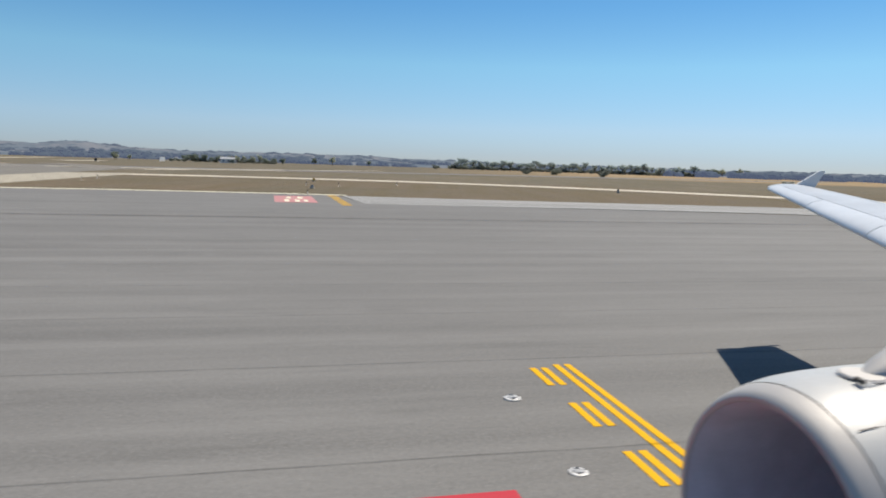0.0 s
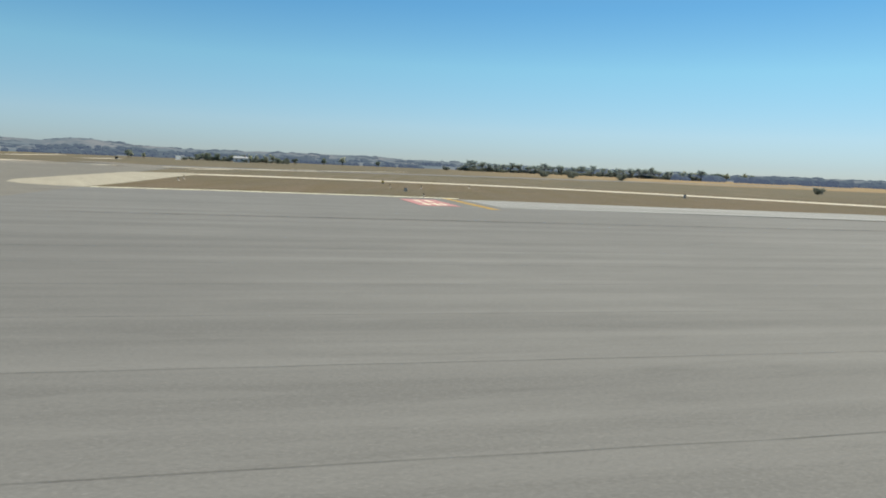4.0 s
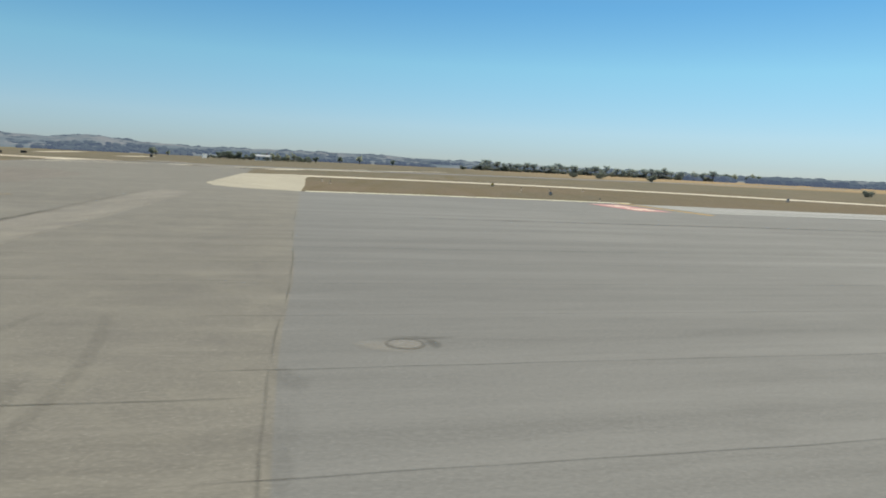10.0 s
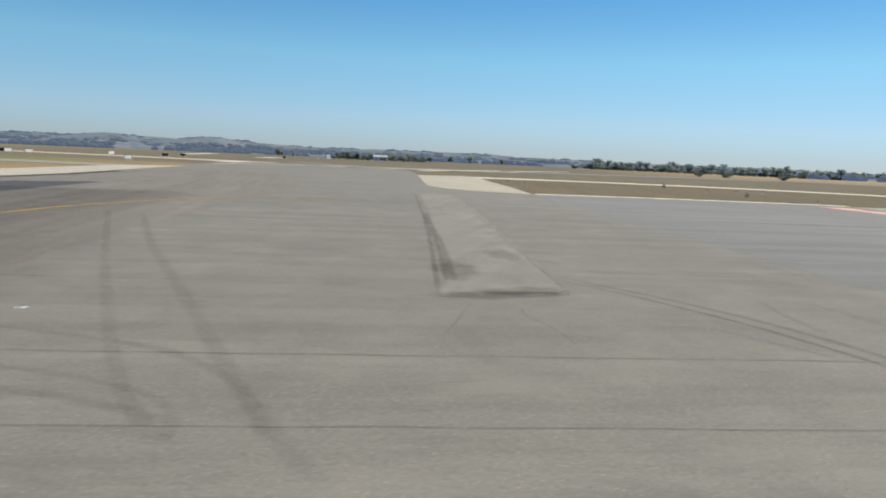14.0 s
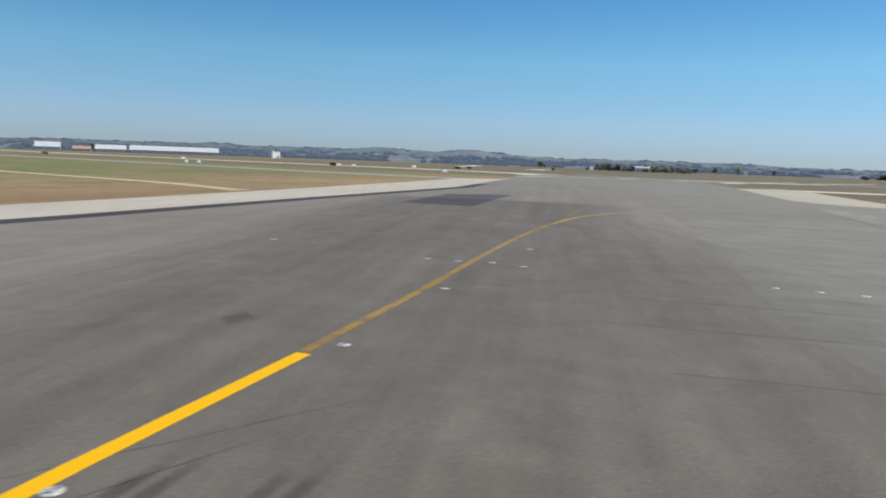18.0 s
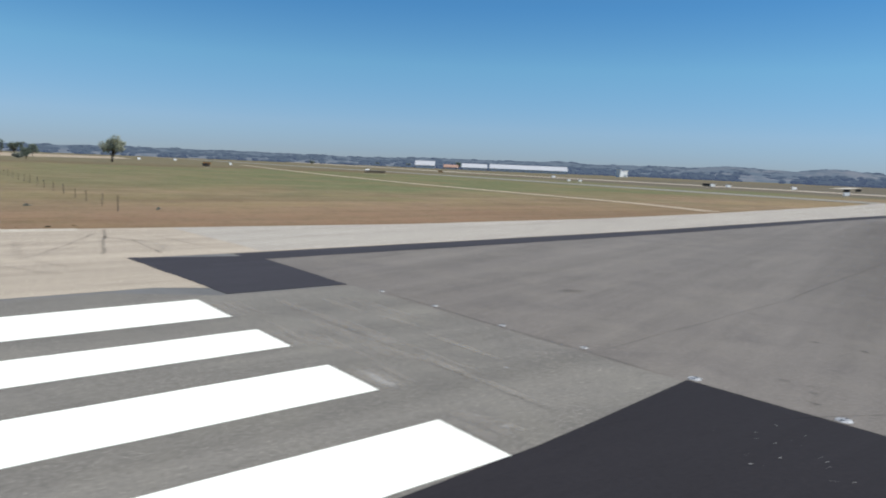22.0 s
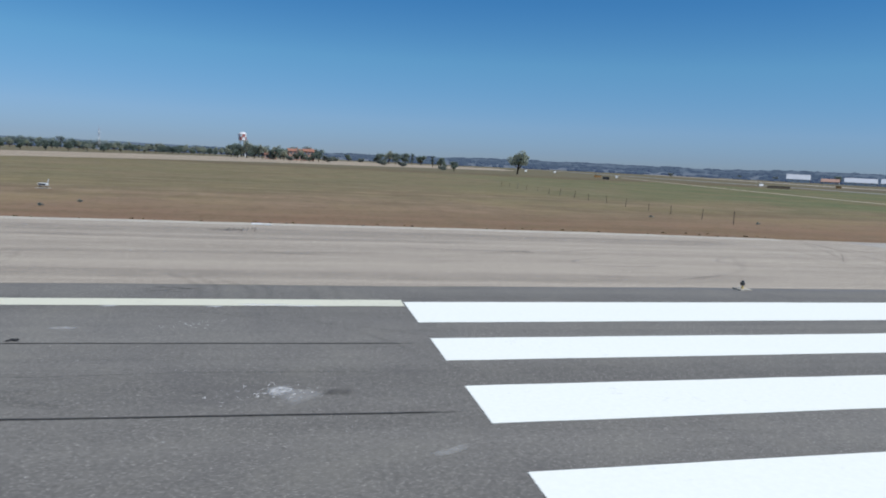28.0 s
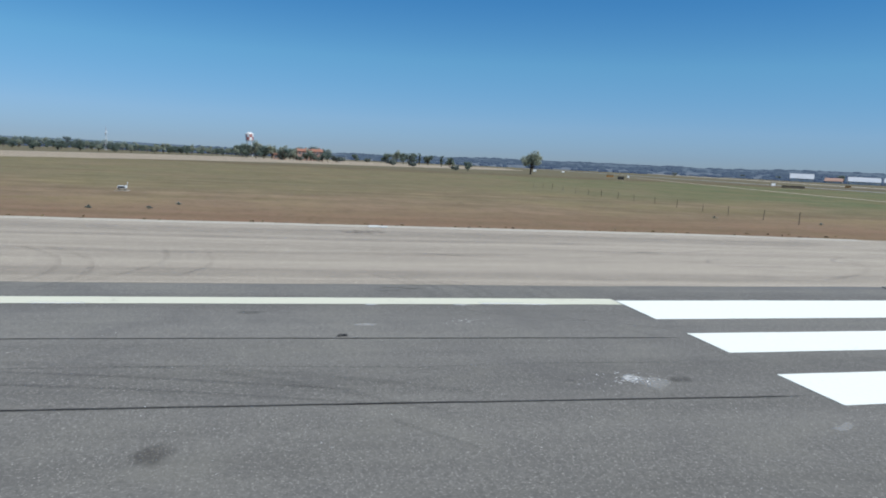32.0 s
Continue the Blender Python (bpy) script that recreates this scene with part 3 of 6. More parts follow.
sheet("road_apron", [(-41.6, -24), (-44.7, -4), (-45.8, 1.8), (-46.4, 5.4), (-47.4, 12.3), (-50.8, 31), (-58.4, 76.8), (-66, 79.6), (-74.5, 91), (-83.6, 150), (-93, 195), (-112, 204), (-137, 225), (-156, 221),
      (-150, 180), (-139.5, 139), (-130.6, 110), (-123.6, 73), (-120.8, 30), (-118.2, -2), (-116.8, -36.2), (-60, -35.2), (-50, -32)], 0.004, ASPH_WEST,
      "brownish older asphalt apron at the runway entry", "taxiway", 2.0, 0.10)
sheet("road_entry", [(-68, -35.8), (-72, -24), (-77, -8), (-80, 8), (-83, 30), (-88, 62), (-96, 100), (-112, 120), (-128.6, 100), (-123.6, 73), (-120.8, 30), (-118.2, -2), (-116.8, -36.0)], 0.0055, ASPH_ENTRY,
      "dark worn asphalt at the runway entry with curving traffic streaks", "taxiway", 2.5, 1.4)
sheet("road_runway", [(-109.4, -600), (-50, -600), (-50, -40), (-60, -35.1), (-94, -35.1), (-107.2, -35.4), (-107.4, -40.2), (-109.2, -43)], 0.006, ASPH_RUNWAY,
      "dark grey worn asphalt runway", "runway", 4.0, 0.05)
sheet("road_shoulder", OUTER + [(-137.2, 139), (-133.2, 116), (-128.4, 95), (-123.4, 73), (-120.6, 30), (-118, -2), (-116.5, -36), (-116.5, -40.3), (-108.7, -39.82), (-109.5, -41.5), (-109.55, -56), (-109.3, -72), (-109.3, -600)], 0.008,
      ASPH_SHOULDER, "pale weathered asphalt runway shoulder", "shoulder", 2.5, 0.12)
sheet("road_shoulder_north", [(-126.9, -18), (-127.4, 4), (-129.8, 26), (-135, 63), (-138.3, 86), (-141.8, 106), (-144, 119), (-137.4, 138), (-133.4, 116), (-128.6, 95), (-123.6, 73), (-120.8, 30), (-118.2, -2), (-117.4, -18), (-116.9, -34.5), (-128.2, -35)], 0.0105,
      SHOULDER_PALE, "cream-coloured concrete shoulder beside the entry", "shoulder", 2.5, 0.12)
strip("trim_shoulder_edge", [(-129.6, -500), (-129.6, -80), (-129.5, -54), (-128.3, -40)], 1.3, 0.012, CONCRETE, "pale concrete edge band beside dry grass", "kerb", 1.2, 0.16)
strip("road_joint_strip", [(-115.3, -36), (-115.9, -20), (-116.8, -2), (-119.4, 30), (-122.2, 73), (-126, 92)], 2.1, 0.012, ASPH_DARK, "fresh black asphalt strip along the shoulder", "asphalt strip", 2.0, 0.04)
sheet("road_fresh_patch", [(-116.62, -40.52), (-107.47, -39.84), (-107.35, -35.48), (-114.3, -35.43), (-115.1, -34.95)], 0.016, ASPH_DARK, "fresh black asphalt patch at the runway corner", "asphalt patch", 1.0, 0.04)
sheet("road_dark_patch", [(-110.6, 30.6), (-114.8, 51.5), (-108.2, 57.6), (-103.4, 31.2)], 0.012, ASPH_MID, "dark repaired asphalt patch", "asphalt patch", 1.5, 0.25)
sheet("road_fresh_centre", [(-94.15, -34.92), (-62, -33.8), (-62, -66), (-92.75, -67), (-93.1, -46.0), (-93.45, -40.3)], 0.010, ASPH_FRESH, "fresh dark asphalt in the middle of the runway", "asphalt patch", 1.5, 0.05)
sheet("road_trench_patch", [(-63.4, 3.3), (-59.2, 5.0), (-60.7, 15.2), (-63.5, 36), (-67.3, 60.2), (-68.4, 66), (-72.6, 67.5), (-71.8, 62.0), (-68, 38), (-65.4, 20.1), (-63.5, 6.7)], 0.010, ASPH_PATCH,
      "long lighter asphalt repair strip with dark broken edges", "asphalt patch", 1.0, 0.28)
sheet("road_concrete_corner", [(-74.6, 91.0), (-71.4, 83.6), (-66.5, 79.3), (-58.4, 77.2), (-61, 96), (-66, 126), (-69.5, 152), (-74, 160), (-84.2, 150)], 0.012, CONCRETE_AGED, "aged cream concrete taxiway shoulder corner", "shoulder", 2.0, 0.2)
strip("road_concrete_band", curve_line([(-71, 152), (-45, 159), (-10, 161), (25, 153), (58, 136), (90, 116)]), 11.0, 0.0, CONCRETE, "pale concrete strip through dry grass", "shoulder", 3.0, 0.3, low=-0.06)
sheet("road_concrete_wedge", [(-8.7, 70.2), (12, 73), (37.6, 75.5), (62, 73), (70, 84), (45, 90.7), (15, 86.8), (-13.2, 85)], 0.006, ROAD_PALE, "pale concrete wedge beside the taxiway", "shoulder", 2.0, 0.2)
strip("road_edge_white", [(-58, 78.3), (-42, 82.8), (-22, 86.2), (-13, 87)], 1.5, 0.010, EDGE_PAINT, "faded white taxiway edge line", "road marking", 1.5, 0.12)
strip("road_far_taxiway", [(-150, 212), (-60, 268), (62, 345), (260, 470)], 24.0, -0.01, ASPH_EAST, "distant grey taxiway", "taxiway", 6.0, 0.5, low=-0.06)
strip("road_far_edge", [(-128, 214), (-92, 230), (-60, 256)], 7.0, 0.0, CONCRETE, "distant pale concrete edge", "shoulder", 4.0, 0.5, low=-0.06)
strip("road_far_apron", [(-176, 236), (-158, 232)], 12.0, 0.0, CONCRETE, "distant pale concrete patch", "shoulder", 3.0, 0.4, low=-0.06)
for line, w in (([(-156.5, 206), (-159, 229)], 7.0), ([(-205, 369), (-212.5, 428)], 9.0), ([(-91, 206), (-85, 225)], 5.0), ([(-86, 229), (-77, 256), (-67, 288)], 2.6), ([(-62, 277), (-48, 312), (-32, 350)], 3.4), ([(-147, 174), (-142.5, 195), (-130, 211)], 2.2), ([(-262, 395), (-309, 544)], 9.0)):
    strip("road_far_edge", line, w, 0.006, CONCRETE, "distant pale concrete edge strip", "shoulder", 4.0, 0.3, low=-0.06)
strip("road_far_dark_taxiway", [(-154, 268), (-126, 246), (-108, 214), (-96, 202)], 14.0, 0.004, ASPH_RUNWAY, "distant dark grey taxiway", "taxiway", 5.0, 0.4, low=-0.06)
strip("road_west_taxiway", curve_line([(-760, 150), (-355, 138), (-250, 128), (-190, 122), (-141, 121)], 6), 15.0, 0.002, ROAD_DUSTY, "pale taxiway across the far grass", "taxiway", 5.0, 0.4, low=-0.06)
strip("road_west_runway", [(-900, 330), (-420, 240), (-210, 236), (-150, 226)], 24.0, -0.01, ASPH_SHOULDER, "distant pale runway", "runway", 6.0, 0.5, low=-0.06)
strip("road_dirt_track", curve_line([(-133, 33), (-150, 38), (-178, 40.5), (-219, 45), (-300, 62), (-420, 92)], 6), 2.8, -0.02, DIRT, "narrow pale dirt track in the grass", "track", 1.6, 0.25, low=-0.06)
sheet("road_dry_strip", [(-262, -215), (-294, -155), (-343, -130), (-405, -85), (-455, -10), (-520, 66), (-640, 90), (-660, -20), (-620, -105), (-510, -163), (-402, -195), (-330, -250)], -0.02, DRY_STRIP, "bleached dry strip of ground before the far trees", "track", 7.0, 3.0)

# ---- markings ----
for n, (x0, x1) in enumerate(((-106.82, -104.15), (-102.47, -100.57), (-98.82, -96.86), (-94.99, -93.20))):
    lean = -0.0142   # the stripes run a little off the y axis
    sheet("threshold_stripe", [(x0 + 14 * lean, -40.97), (x1 + 14 * lean, -40.97), (x1 - 15 * lean, -69.95), (x0 - 15 * lean, -69.95)], 0.018, WHITE_PAINT,
          "broad bright white runway threshold stripe" if n else "broad white threshold stripe merged with the edge line", "road marking", 0.9, 0.018, 0.010, "thing", "threshold stripes")
    for k in range(3):
        soft_strip("trim_scraped_paint", [(min(x0 + 0.1 + (x1 - x0) * j / 8, -94.0), -40.75 + 0.34 * k) for j in range(9)], 0.30 - 0.06 * k, 0.015 + 0.001 * k, SCRAPED, "scraped-off ghost of an older stripe end", "old marking")
for ya, yb, off, w in ((-72.4, -73.6, 0.1, 0.24), (-73.3, -74.9, -0.02, 0.34), (-75.2, -75.7, 0.2, 0.2), (-78.0, -78.4, 0.16, 0.2), (-86.0, -87.6, 0.0, 0.3)):
    soft_strip("trim_paint_patch", dense_line((-106.05 + off, ya), (-106.07 + off, yb), 0.04, ya), w, 0.024, SMEAR_WHITE, "bright white touch-up on the cream edge line", "road marking")
strip("runway_edge_line", [(-106.45, -70), (-106.5, -85), (-106.6, -140), (-106.8, -560)], 0.92, 0.016, EDGE_PAINT, "worn cream white runway edge line", "road marking", 1.2, 0.02, "thing")
scrape = random.Random(17)
for n in range(26):
    x, y, run = scrape.uniform(-106.6, -98.6), scrape.choice((-36.6, -37.4, -38.6, -39.2, -39.9)) + scrape.gauss(0, 0.14), scrape.uniform(1.2, 4.5)
    soft_strip("trim_scraped_paint", [(x + run * j / 8, y + 0.03 * scrape.gauss(0, 1)) for j in range(9)], scrape.uniform(0.10, 0.34), 0.0130 + 0.00005 * n, SCRAPED, "scraped-off older threshold line", "old marking")

for n, (xa, xb, w) in enumerate(((-106.2, -104.1, 0.34), (-103.6, -101.2, 0.30), (-101.0, -99.6, 0.36), (-98.9, -96.9, 0.30), (-96.6, -94.7, 0.24))):
    soft_strip("trim_scraped_paint", dense_line((xa, -38.78), (xb, -38.80), 0.04, n), w, 0.0150, SCRAPED, "pale dashes of a scraped-off line", "old marking")
    soft_strip("trim_joint", dense_line((xa + 0.6, -38.95), (xb + 0.5, -38.93), 0.10, n + 9), 0.04, 0.0156, CRACK, "ragged dark crack along a scraped-off line", "joint")

strip("lead_in_line_fresh", [(-85.2, -33.5), (-85.7, -27.6), (-86.1, -24.4), (-86.75, -18.3)], 0.37, 0.018, YELLOW_PAINT, "fresh bright yellow taxi line", "road marking", 0.8, 0.01, "thing")
strip("lead_in_line_worn", curve_line([(-86.85, -18.3), (-87.8, -11.2), (-88.75, -5.2), (-89.65, 0.5), (-90.8, 9), (-91.6, 17.4)], 6), 0.29, 0.016, YELLOW_WORN, "worn dull yellow taxi line", "road marking", 0.8, 0.02, "thing")
strip("lead_in_line_ghost", [(-91.6, 17.6), (-93.0, 29), (-94.7, 42.7)], 0.24, 0.016, YELLOW_GHOST, "almost worn-off yellow taxi line", "road marking", 0.8, 0.02, "thing")
strip("turn_off_line", curve_line([(-91.6, 18.4), (-91.75, 26), (-90.5, 33.1), (-88.0, 39.6), (-84, 44.5), (-78, 48.5)], 6), 0.30, 0.020, YELLOW_WORN, "worn yellow taxi line curving away", "road marking", 0.8, 0.02, "thing")

# hold line: two solid and two broken yellow lines across the taxiway
hold = thing("holding_position_marking", pose(2.47, 12.19, 0, 0, 0, 11.93), "yellow runway holding line, two solid and two dashed", "road marking")
for off in (0.0, -0.27):
    bm = bmesh.new()
    box(bm, (0.15, 12.0, 0.006), (off, -6.0, 0.004))
    part("solid_line", bm, YELLOW_PAINT, hold)
for off in (-0.62, -0.88):
    for i in range(6):
        bm = bmesh.new()
        box(bm, (0.15, 1.2, 0.006), (off, -0.8 - i * 2.25, 0.004))
        part("dash", bm, YELLOW_PAINT, hold)

red = thing("red_runway_sign_marking", pose(-2.70, 5.00, 0, 0, 0, 13.6), "red painted mandatory sign block on the asphalt", "road marking")
bm = bmesh.new()
box(bm, (5.09, 3.0, 0.006), (0.98, -1.35, 0.003))
part("red_field", bm, RED_PAINT, red)
far_red = thing("faded_red_marking", pose(-17.0, 74.5, 0, 0, 0, 14), "faded pink red painted sign block with white bars", "road marking")
bm = bmesh.new()
box(bm, (4.4, 12.6, 0.02), (0, 0, 0.002))
part("red_field", bm, RED_WORN, far_red)
for bx, by, bw, bl in ((-0.9, -3.0, 0.5, 3.8), (0.2, -3.2, 0.5, 3.8), (1.1, -2.9, 0.4, 3.3), (-0.6, 2.7, 0.5, 3.5), (0.7, 2.6, 0.6, 3.6)):
    bm = bmesh.new()
    box(bm, (bw, bl, 0.008), (bx, by, 0.020))
    part("bar", bm, EDGE_PAINT, far_red, "white bar of unreadable lettering")
strip("far_hold_line", [(-14.8, 86.0), (-9.83, 65.8)], 1.0, 0.014, YELLOW_WORN, "faded yellow line at the taxiway edge", "road marking", 1.0, 0.03, "thing")

# ---- joints and tyre marks ----
def dense(p, q, step, wob, seed):
    """A slightly wandering line between two points."""
    a, b = Vector(p), Vector(q)
    n = max(4, int((b - a).length / step))
    side = (b - a).orthogonal().normalized()
    return [a + (b - a) * (k / n) + side * wob * noise.noise(Vector((seed * 7.1, k * step * 0.45, 0.2))) for k in range(n + 1)]


def dense_curve(line, wob, seed):
    """A smooth line that wanders a little to both sides."""
    return [Vector(p) + Vector((wob * noise.noise(Vector((seed * 3.7, k * 0.4, 0.6))), 0)) for k, p in enumerate(curve_line(line, 10))]


ux, uy = math.cos(radians(TAXI)), math.sin(radians(TAXI))
for i in range(-1, 11):
    a = i * 4.95
    ox, oy = -25.6 - uy * a, 1.16 + ux * a
    soft_strip("trim_joint", dense((ox - 21 * ux - a * 0.1, oy - 21 * uy), (ox + 62 * ux, oy + 62 * uy), 0.5, 0.05, i), 0.055 + 0.010 * abs(i), 0.010, CRACK, "thin dark paving joint", "joint")
for n, (p, q, w) in enumerate((((-82, -11.4), (-45.4, -4.3), 0.08), ((-82, -7.3), (-45.6, 0.0), 0.08), ((-82, 1.6), (-64, 5.0), 0.06), ((-80, -15.5), (-46, -9.2), 0.05), ((-59, 9.8), (-47, 12.2), 0.09),
                ((-47.5, 12.3), (-46.9, 8.2), 0.07), ((-46.7, 6.6), (-46, 2), 0.06), ((-49.1, 21.6), (-47.5, 12.3), 0.07), ((-50.6, 29.4), (-49.7, 24.6), 0.07), ((-53.2, 45.0), (-51.6, 35.5), 0.09), ((-46, 2), (-44.6, -5.6), 0.05), ((-44.2, -7.4), (-43.2, -13), 0.06),
                ((-105.6, -35.15), (-94.4, -35.05), 0.10), ((-96.7, -34.6), (-97.7, -22.8), 0.05), ((-97.7, -22.8), (-101, -2), 0.05),
                ((-86.9, -30.5), (-84.4, -22.0), 0.06), ((-62.4, 2.6), (-62.9, -2.0), 0.045), ((-62.9, -2.0), (-62.2, -3.6), 0.04), ((-92, -36), (-84, -20), 0.045))):
    soft_strip("trim_joint", dense(p, q, 0.5, 0.06, n + 20), w, 0.014, CRACK, "thin dark sealed crack in the asphalt", "joint")
for line, w in (([(-101.80, -70.2), (-102.15, -82), (-102.8, -112), (-103.4, -150)], 0.085), ([(-97.22, -70.2), (-97.55, -80.5), (-98.1, -102), (-98.9, -150)], 0.095), ([(-99.62, -71.5), (-99.78, -75.2), (-99.62, -78), (-99.95, -82), (-100.2, -100)], 0.05)):
    soft_strip("trim_joint", ragged(line, 0.4, 0.012, False), w, 0.0145, TARRED if w > 0.06 else CRACK, "straight dark sealed paving joint on the runway", "joint")
for line, w in (([(-88.1, 25.6), (-80, 12), (-74, 2.1), (-68.9, -5.9), (-66.5, -9)], 0.42), ([(-85.3, 24.9), (-77.5, 11.5), (-70.9, 1.1), (-66, -6.7), (-63.6, -10)], 0.5), ([(-75.5, -3.5), (-73.2, -3.55), (-71.5, -3.8), (-69.0, -4.3), (-67.5, -5.2), (-66.1, -6.5), (-64.8, -8.8)], 0.34), ([(-72.4, -6.2), (-70.6, -6.3), (-68.6, -6.7), (-67.0, -7.6), (-66.2, -9.2)], 0.3), ([(-71.4, -7.3), (-70.1, -7.4), (-68.2, -7.7), (-66.6, -8.3)], 0.4),
                ([(-51.22, 6.21), (-50.33, 3.77), (-49.67, 1.53), (-49.25, -0.59), (-48.96, -2.73), (-48.8, -4.41), (-48.7, -6.0)], 0.42), ([(-50.4, 0.6), (-49.81, -1.33), (-49.32, -3.09), (-49.05, -4.55), (-48.95, -6.0)], 0.5), ([(-52.72, 6.0), (-52.75, 4.4), (-52.7, 3.33), (-52.43, 1.41)], 0.34),
                ([(-55.6, 1.1), (-54.96, 0.4), (-54.13, -0.41), (-53.29, -1.34)], 0.3)):
    soft_strip("trim_tyre_mark", curve_line(line, 10), w, 0.0215, FAINT, "very faint dark tyre mark")
for line, w in (([(-118, -92), (-114.5, -89.4), (-111, -88.6), (-108, -89.5)], 0.3), ([(-117.5, -90.6), (-114.2, -88.2), (-110.8, -87.4), (-107.5, -88.3)], 0.3), ([(-117.8, -86), (-114.2, -85.4), (-111, -86.2), (-108, -88)], 0.25), ([(-116.4, -84), (-113, -83.6), (-110, -84.6)], 0.25),
                ([(-121, -60), (-117, -66), (-116.5, -72), (-118, -76)], 0.4), ([(-119.5, -50), (-114, -53), (-111, -58)], 0.4),
                ([(-114, -42.5), (-118, -44), (-124, -43.5)], 0.5), ([(-113, -43.5), (-117, -45.5), (-122, -47)], 0.5), ([(-117.5, -39), (-121, -38), (-125, -40)], 0.6),
                ([(-111.4, -77.6), (-109, -76.3), (-106.9, -76.0)], 0.3), ([(-110.8, -76.6), (-108.9, -75.7), (-106.9, -75.5)], 0.26), ([(-110.4, -75.9), (-108.6, -74.7), (-106.9, -74.5)], 0.3), ([(-110.4, -75.0), (-108.6, -74.1), (-106.9, -74.0)], 0.26), ([(-100.6, -90), (-100.1, -84), (-99.0, -79.5), (-97.6, -76.4)], 0.3), ([(-99.6, -82), (-99.1, -81.13), (-98.25, -79.63), (-97.6, -78.78), (-97.07, -77.87)], 0.26), ([(-96.83, -78.95), (-96.0, -78.25), (-95.33, -77.56)], 0.16), ([(-105.6, -76.2), (-104.4, -74.2), (-103.4, -71.4), (-102.0, -69.4)], 0.22), ([(-104.9, -73.4), (-102.6, -71.4), (-99.2, -69.6)], 0.22), ([(-109.25, -72.9), (-108.1, -72.65), (-106.95, -72.6)], 0.34), ([(-109.2, -72.1), (-108.0, -71.9), (-106.9, -71.9)], 0.26)):
    soft_strip("trim_tyre_mark", curve_line(line, 10), w, 0.0217, FAINT, "very faint dark tyre mark")
for n, (p, q, w) in enumerate((((-128.5, -38.6), (-117.5, -41.2), 0.20), ((-126.5, -39.4), (-118.5, -43.4), 0.14), ((-123.4, -38.5), (-117.0, -38.9), 0.12), ((-124.5, -37.2), (-118.6, -36.2), 0.16), ((-121.6, -40.9), (-117.2, -44.6), 0.10), ((-125.6, -41.0), (-121.8, -38.0), 0.08))):
    soft_strip("trim_tar_seam", dense(p, q, 0.4, 0.16, n + 60), w, 0.0232, SKID, "dark tarred cracks at the corner of the shoulder", "tar")
for line, w in (([(-63.5, 3.6), (-64.4, 10), (-65.4, 17.3), (-68.6, 38), (-72.3, 61)], 0.26), ([(-63.2, 3.6), (-61.9, 4.3), (-60.4, 4.7), (-59.4, 4.9)], 0.8), ([(-63.3, 5.6), (-64.0, 11), (-64.9, 17), (-66.6, 27), (-68.2, 37)], 0.6),
                ([(-60.9, 2.4), (-60.7, 1.2), (-60.0, -0.2), (-59.5, -2.0)], 0.07), ([(-59.2, 4.9), (-60.6, 14), (-61.8, 22), (-65.4, 46), (-69.2, 70)], 0.10)):
    soft_strip("trim_tar_edge", ragged(curve_line(line, 8), 0.5, 0.22, False), w, 0.0225, STAIN_SHADE, "dark uneven tar along the repair strip", "tar")
for line, w in (
                ([(-59.6, 7.8), (-57.34, 5.67), (-55.5, 3.42), (-54.3, 1.75), (-53.21, -0.15), (-52.53, -1.46), (-51.92, -3.04), (-51.52, -4.28), (-51.2, -5.6), (-51.0, -7.0)], 0.24), ([(-59.2, 8.3), (-56.44, 5.6), (-54.81, 3.77), (-53.57, 2.05), (-52.66, 0.47), (-51.87, -1.16), (-51.26, -2.48), (-50.92, -4.09), (-50.6, -5.5), (-50.4, -7.0)], 0.36),
                ([(-56.9, 5.1), (-55.45, 3.36), (-54.25, 1.7), (-53.16, -0.2), (-52.48, -1.5)], 0.12), ([(-51.7, -1.6), (-51.2, -2.9), (-50.82, -4.2), (-50.5, -5.8)], 0.16),
                ([(-100.4, -92), (-99.6, -85), (-98.2, -79)], 0.16), ([(-99.6, -92), (-98.9, -85), (-97.4, -78.6)], 0.16)):
    soft_strip("trim_tyre_mark", curve_line(line, 10), w, 0.022, RUBBER, "faint dark tyre mark")
# the runway shoulder: a dirt band inside its outer rim, another along the runway, and pale loops of old tyre scuffs
for line, w in (([(-124.6, -44), (-125.3, -58), (-125.6, -74), (-125.9, -95), (-126.2, -150)], 3.6), ([(-122.4, -62), (-122.0, -76), (-122.6, -98)], 1.6),
                ([(-111.6, -52), (-111.2, -66), (-111.4, -84), (-111.6, -110)], 2.2), ([(-117.4, -68), (-116.6, -82), (-117.2, -100)], 1.2)):
    soft_strip("trim_dirt", dense_curve(line, 0.35, w), w, 0.0224, DIRT_BAND, "greyish dirt band along the pale shoulder", "dirt")
for line, w in (([(-117.3, -58.6), (-116.2, -60.4), (-115.0, -60.3), (-114.6, -58.6), (-114.9, -56.6)], 0.16), ([(-118.6, -50.4), (-117.2, -52.2), (-115.6, -51.8), (-114.9, -49.6)], 0.16), ([(-120.6, -57), (-119.4, -60), (-119.2, -64), (-120.0, -69)], 0.2)):
    soft_strip("trim_scuff", curve_line(line, 10), w, 0.0226, SCUFF, "pale looping tyre scuff on the shoulder", "scuff")
for x, y0, y1 in ((-85.15, -29.5, -23.4), (-84.75, -29.3, -23.3), (-83.45, -29.2, -23.0), (-83.05, -29.0, -22.8)):
    soft_strip("trim_tyre_mark", dense((x + 0.75, y0), (x, y1), 0.4, 0.02, x), 0.31, 0.018, SKID, "short dark double tyre mark")
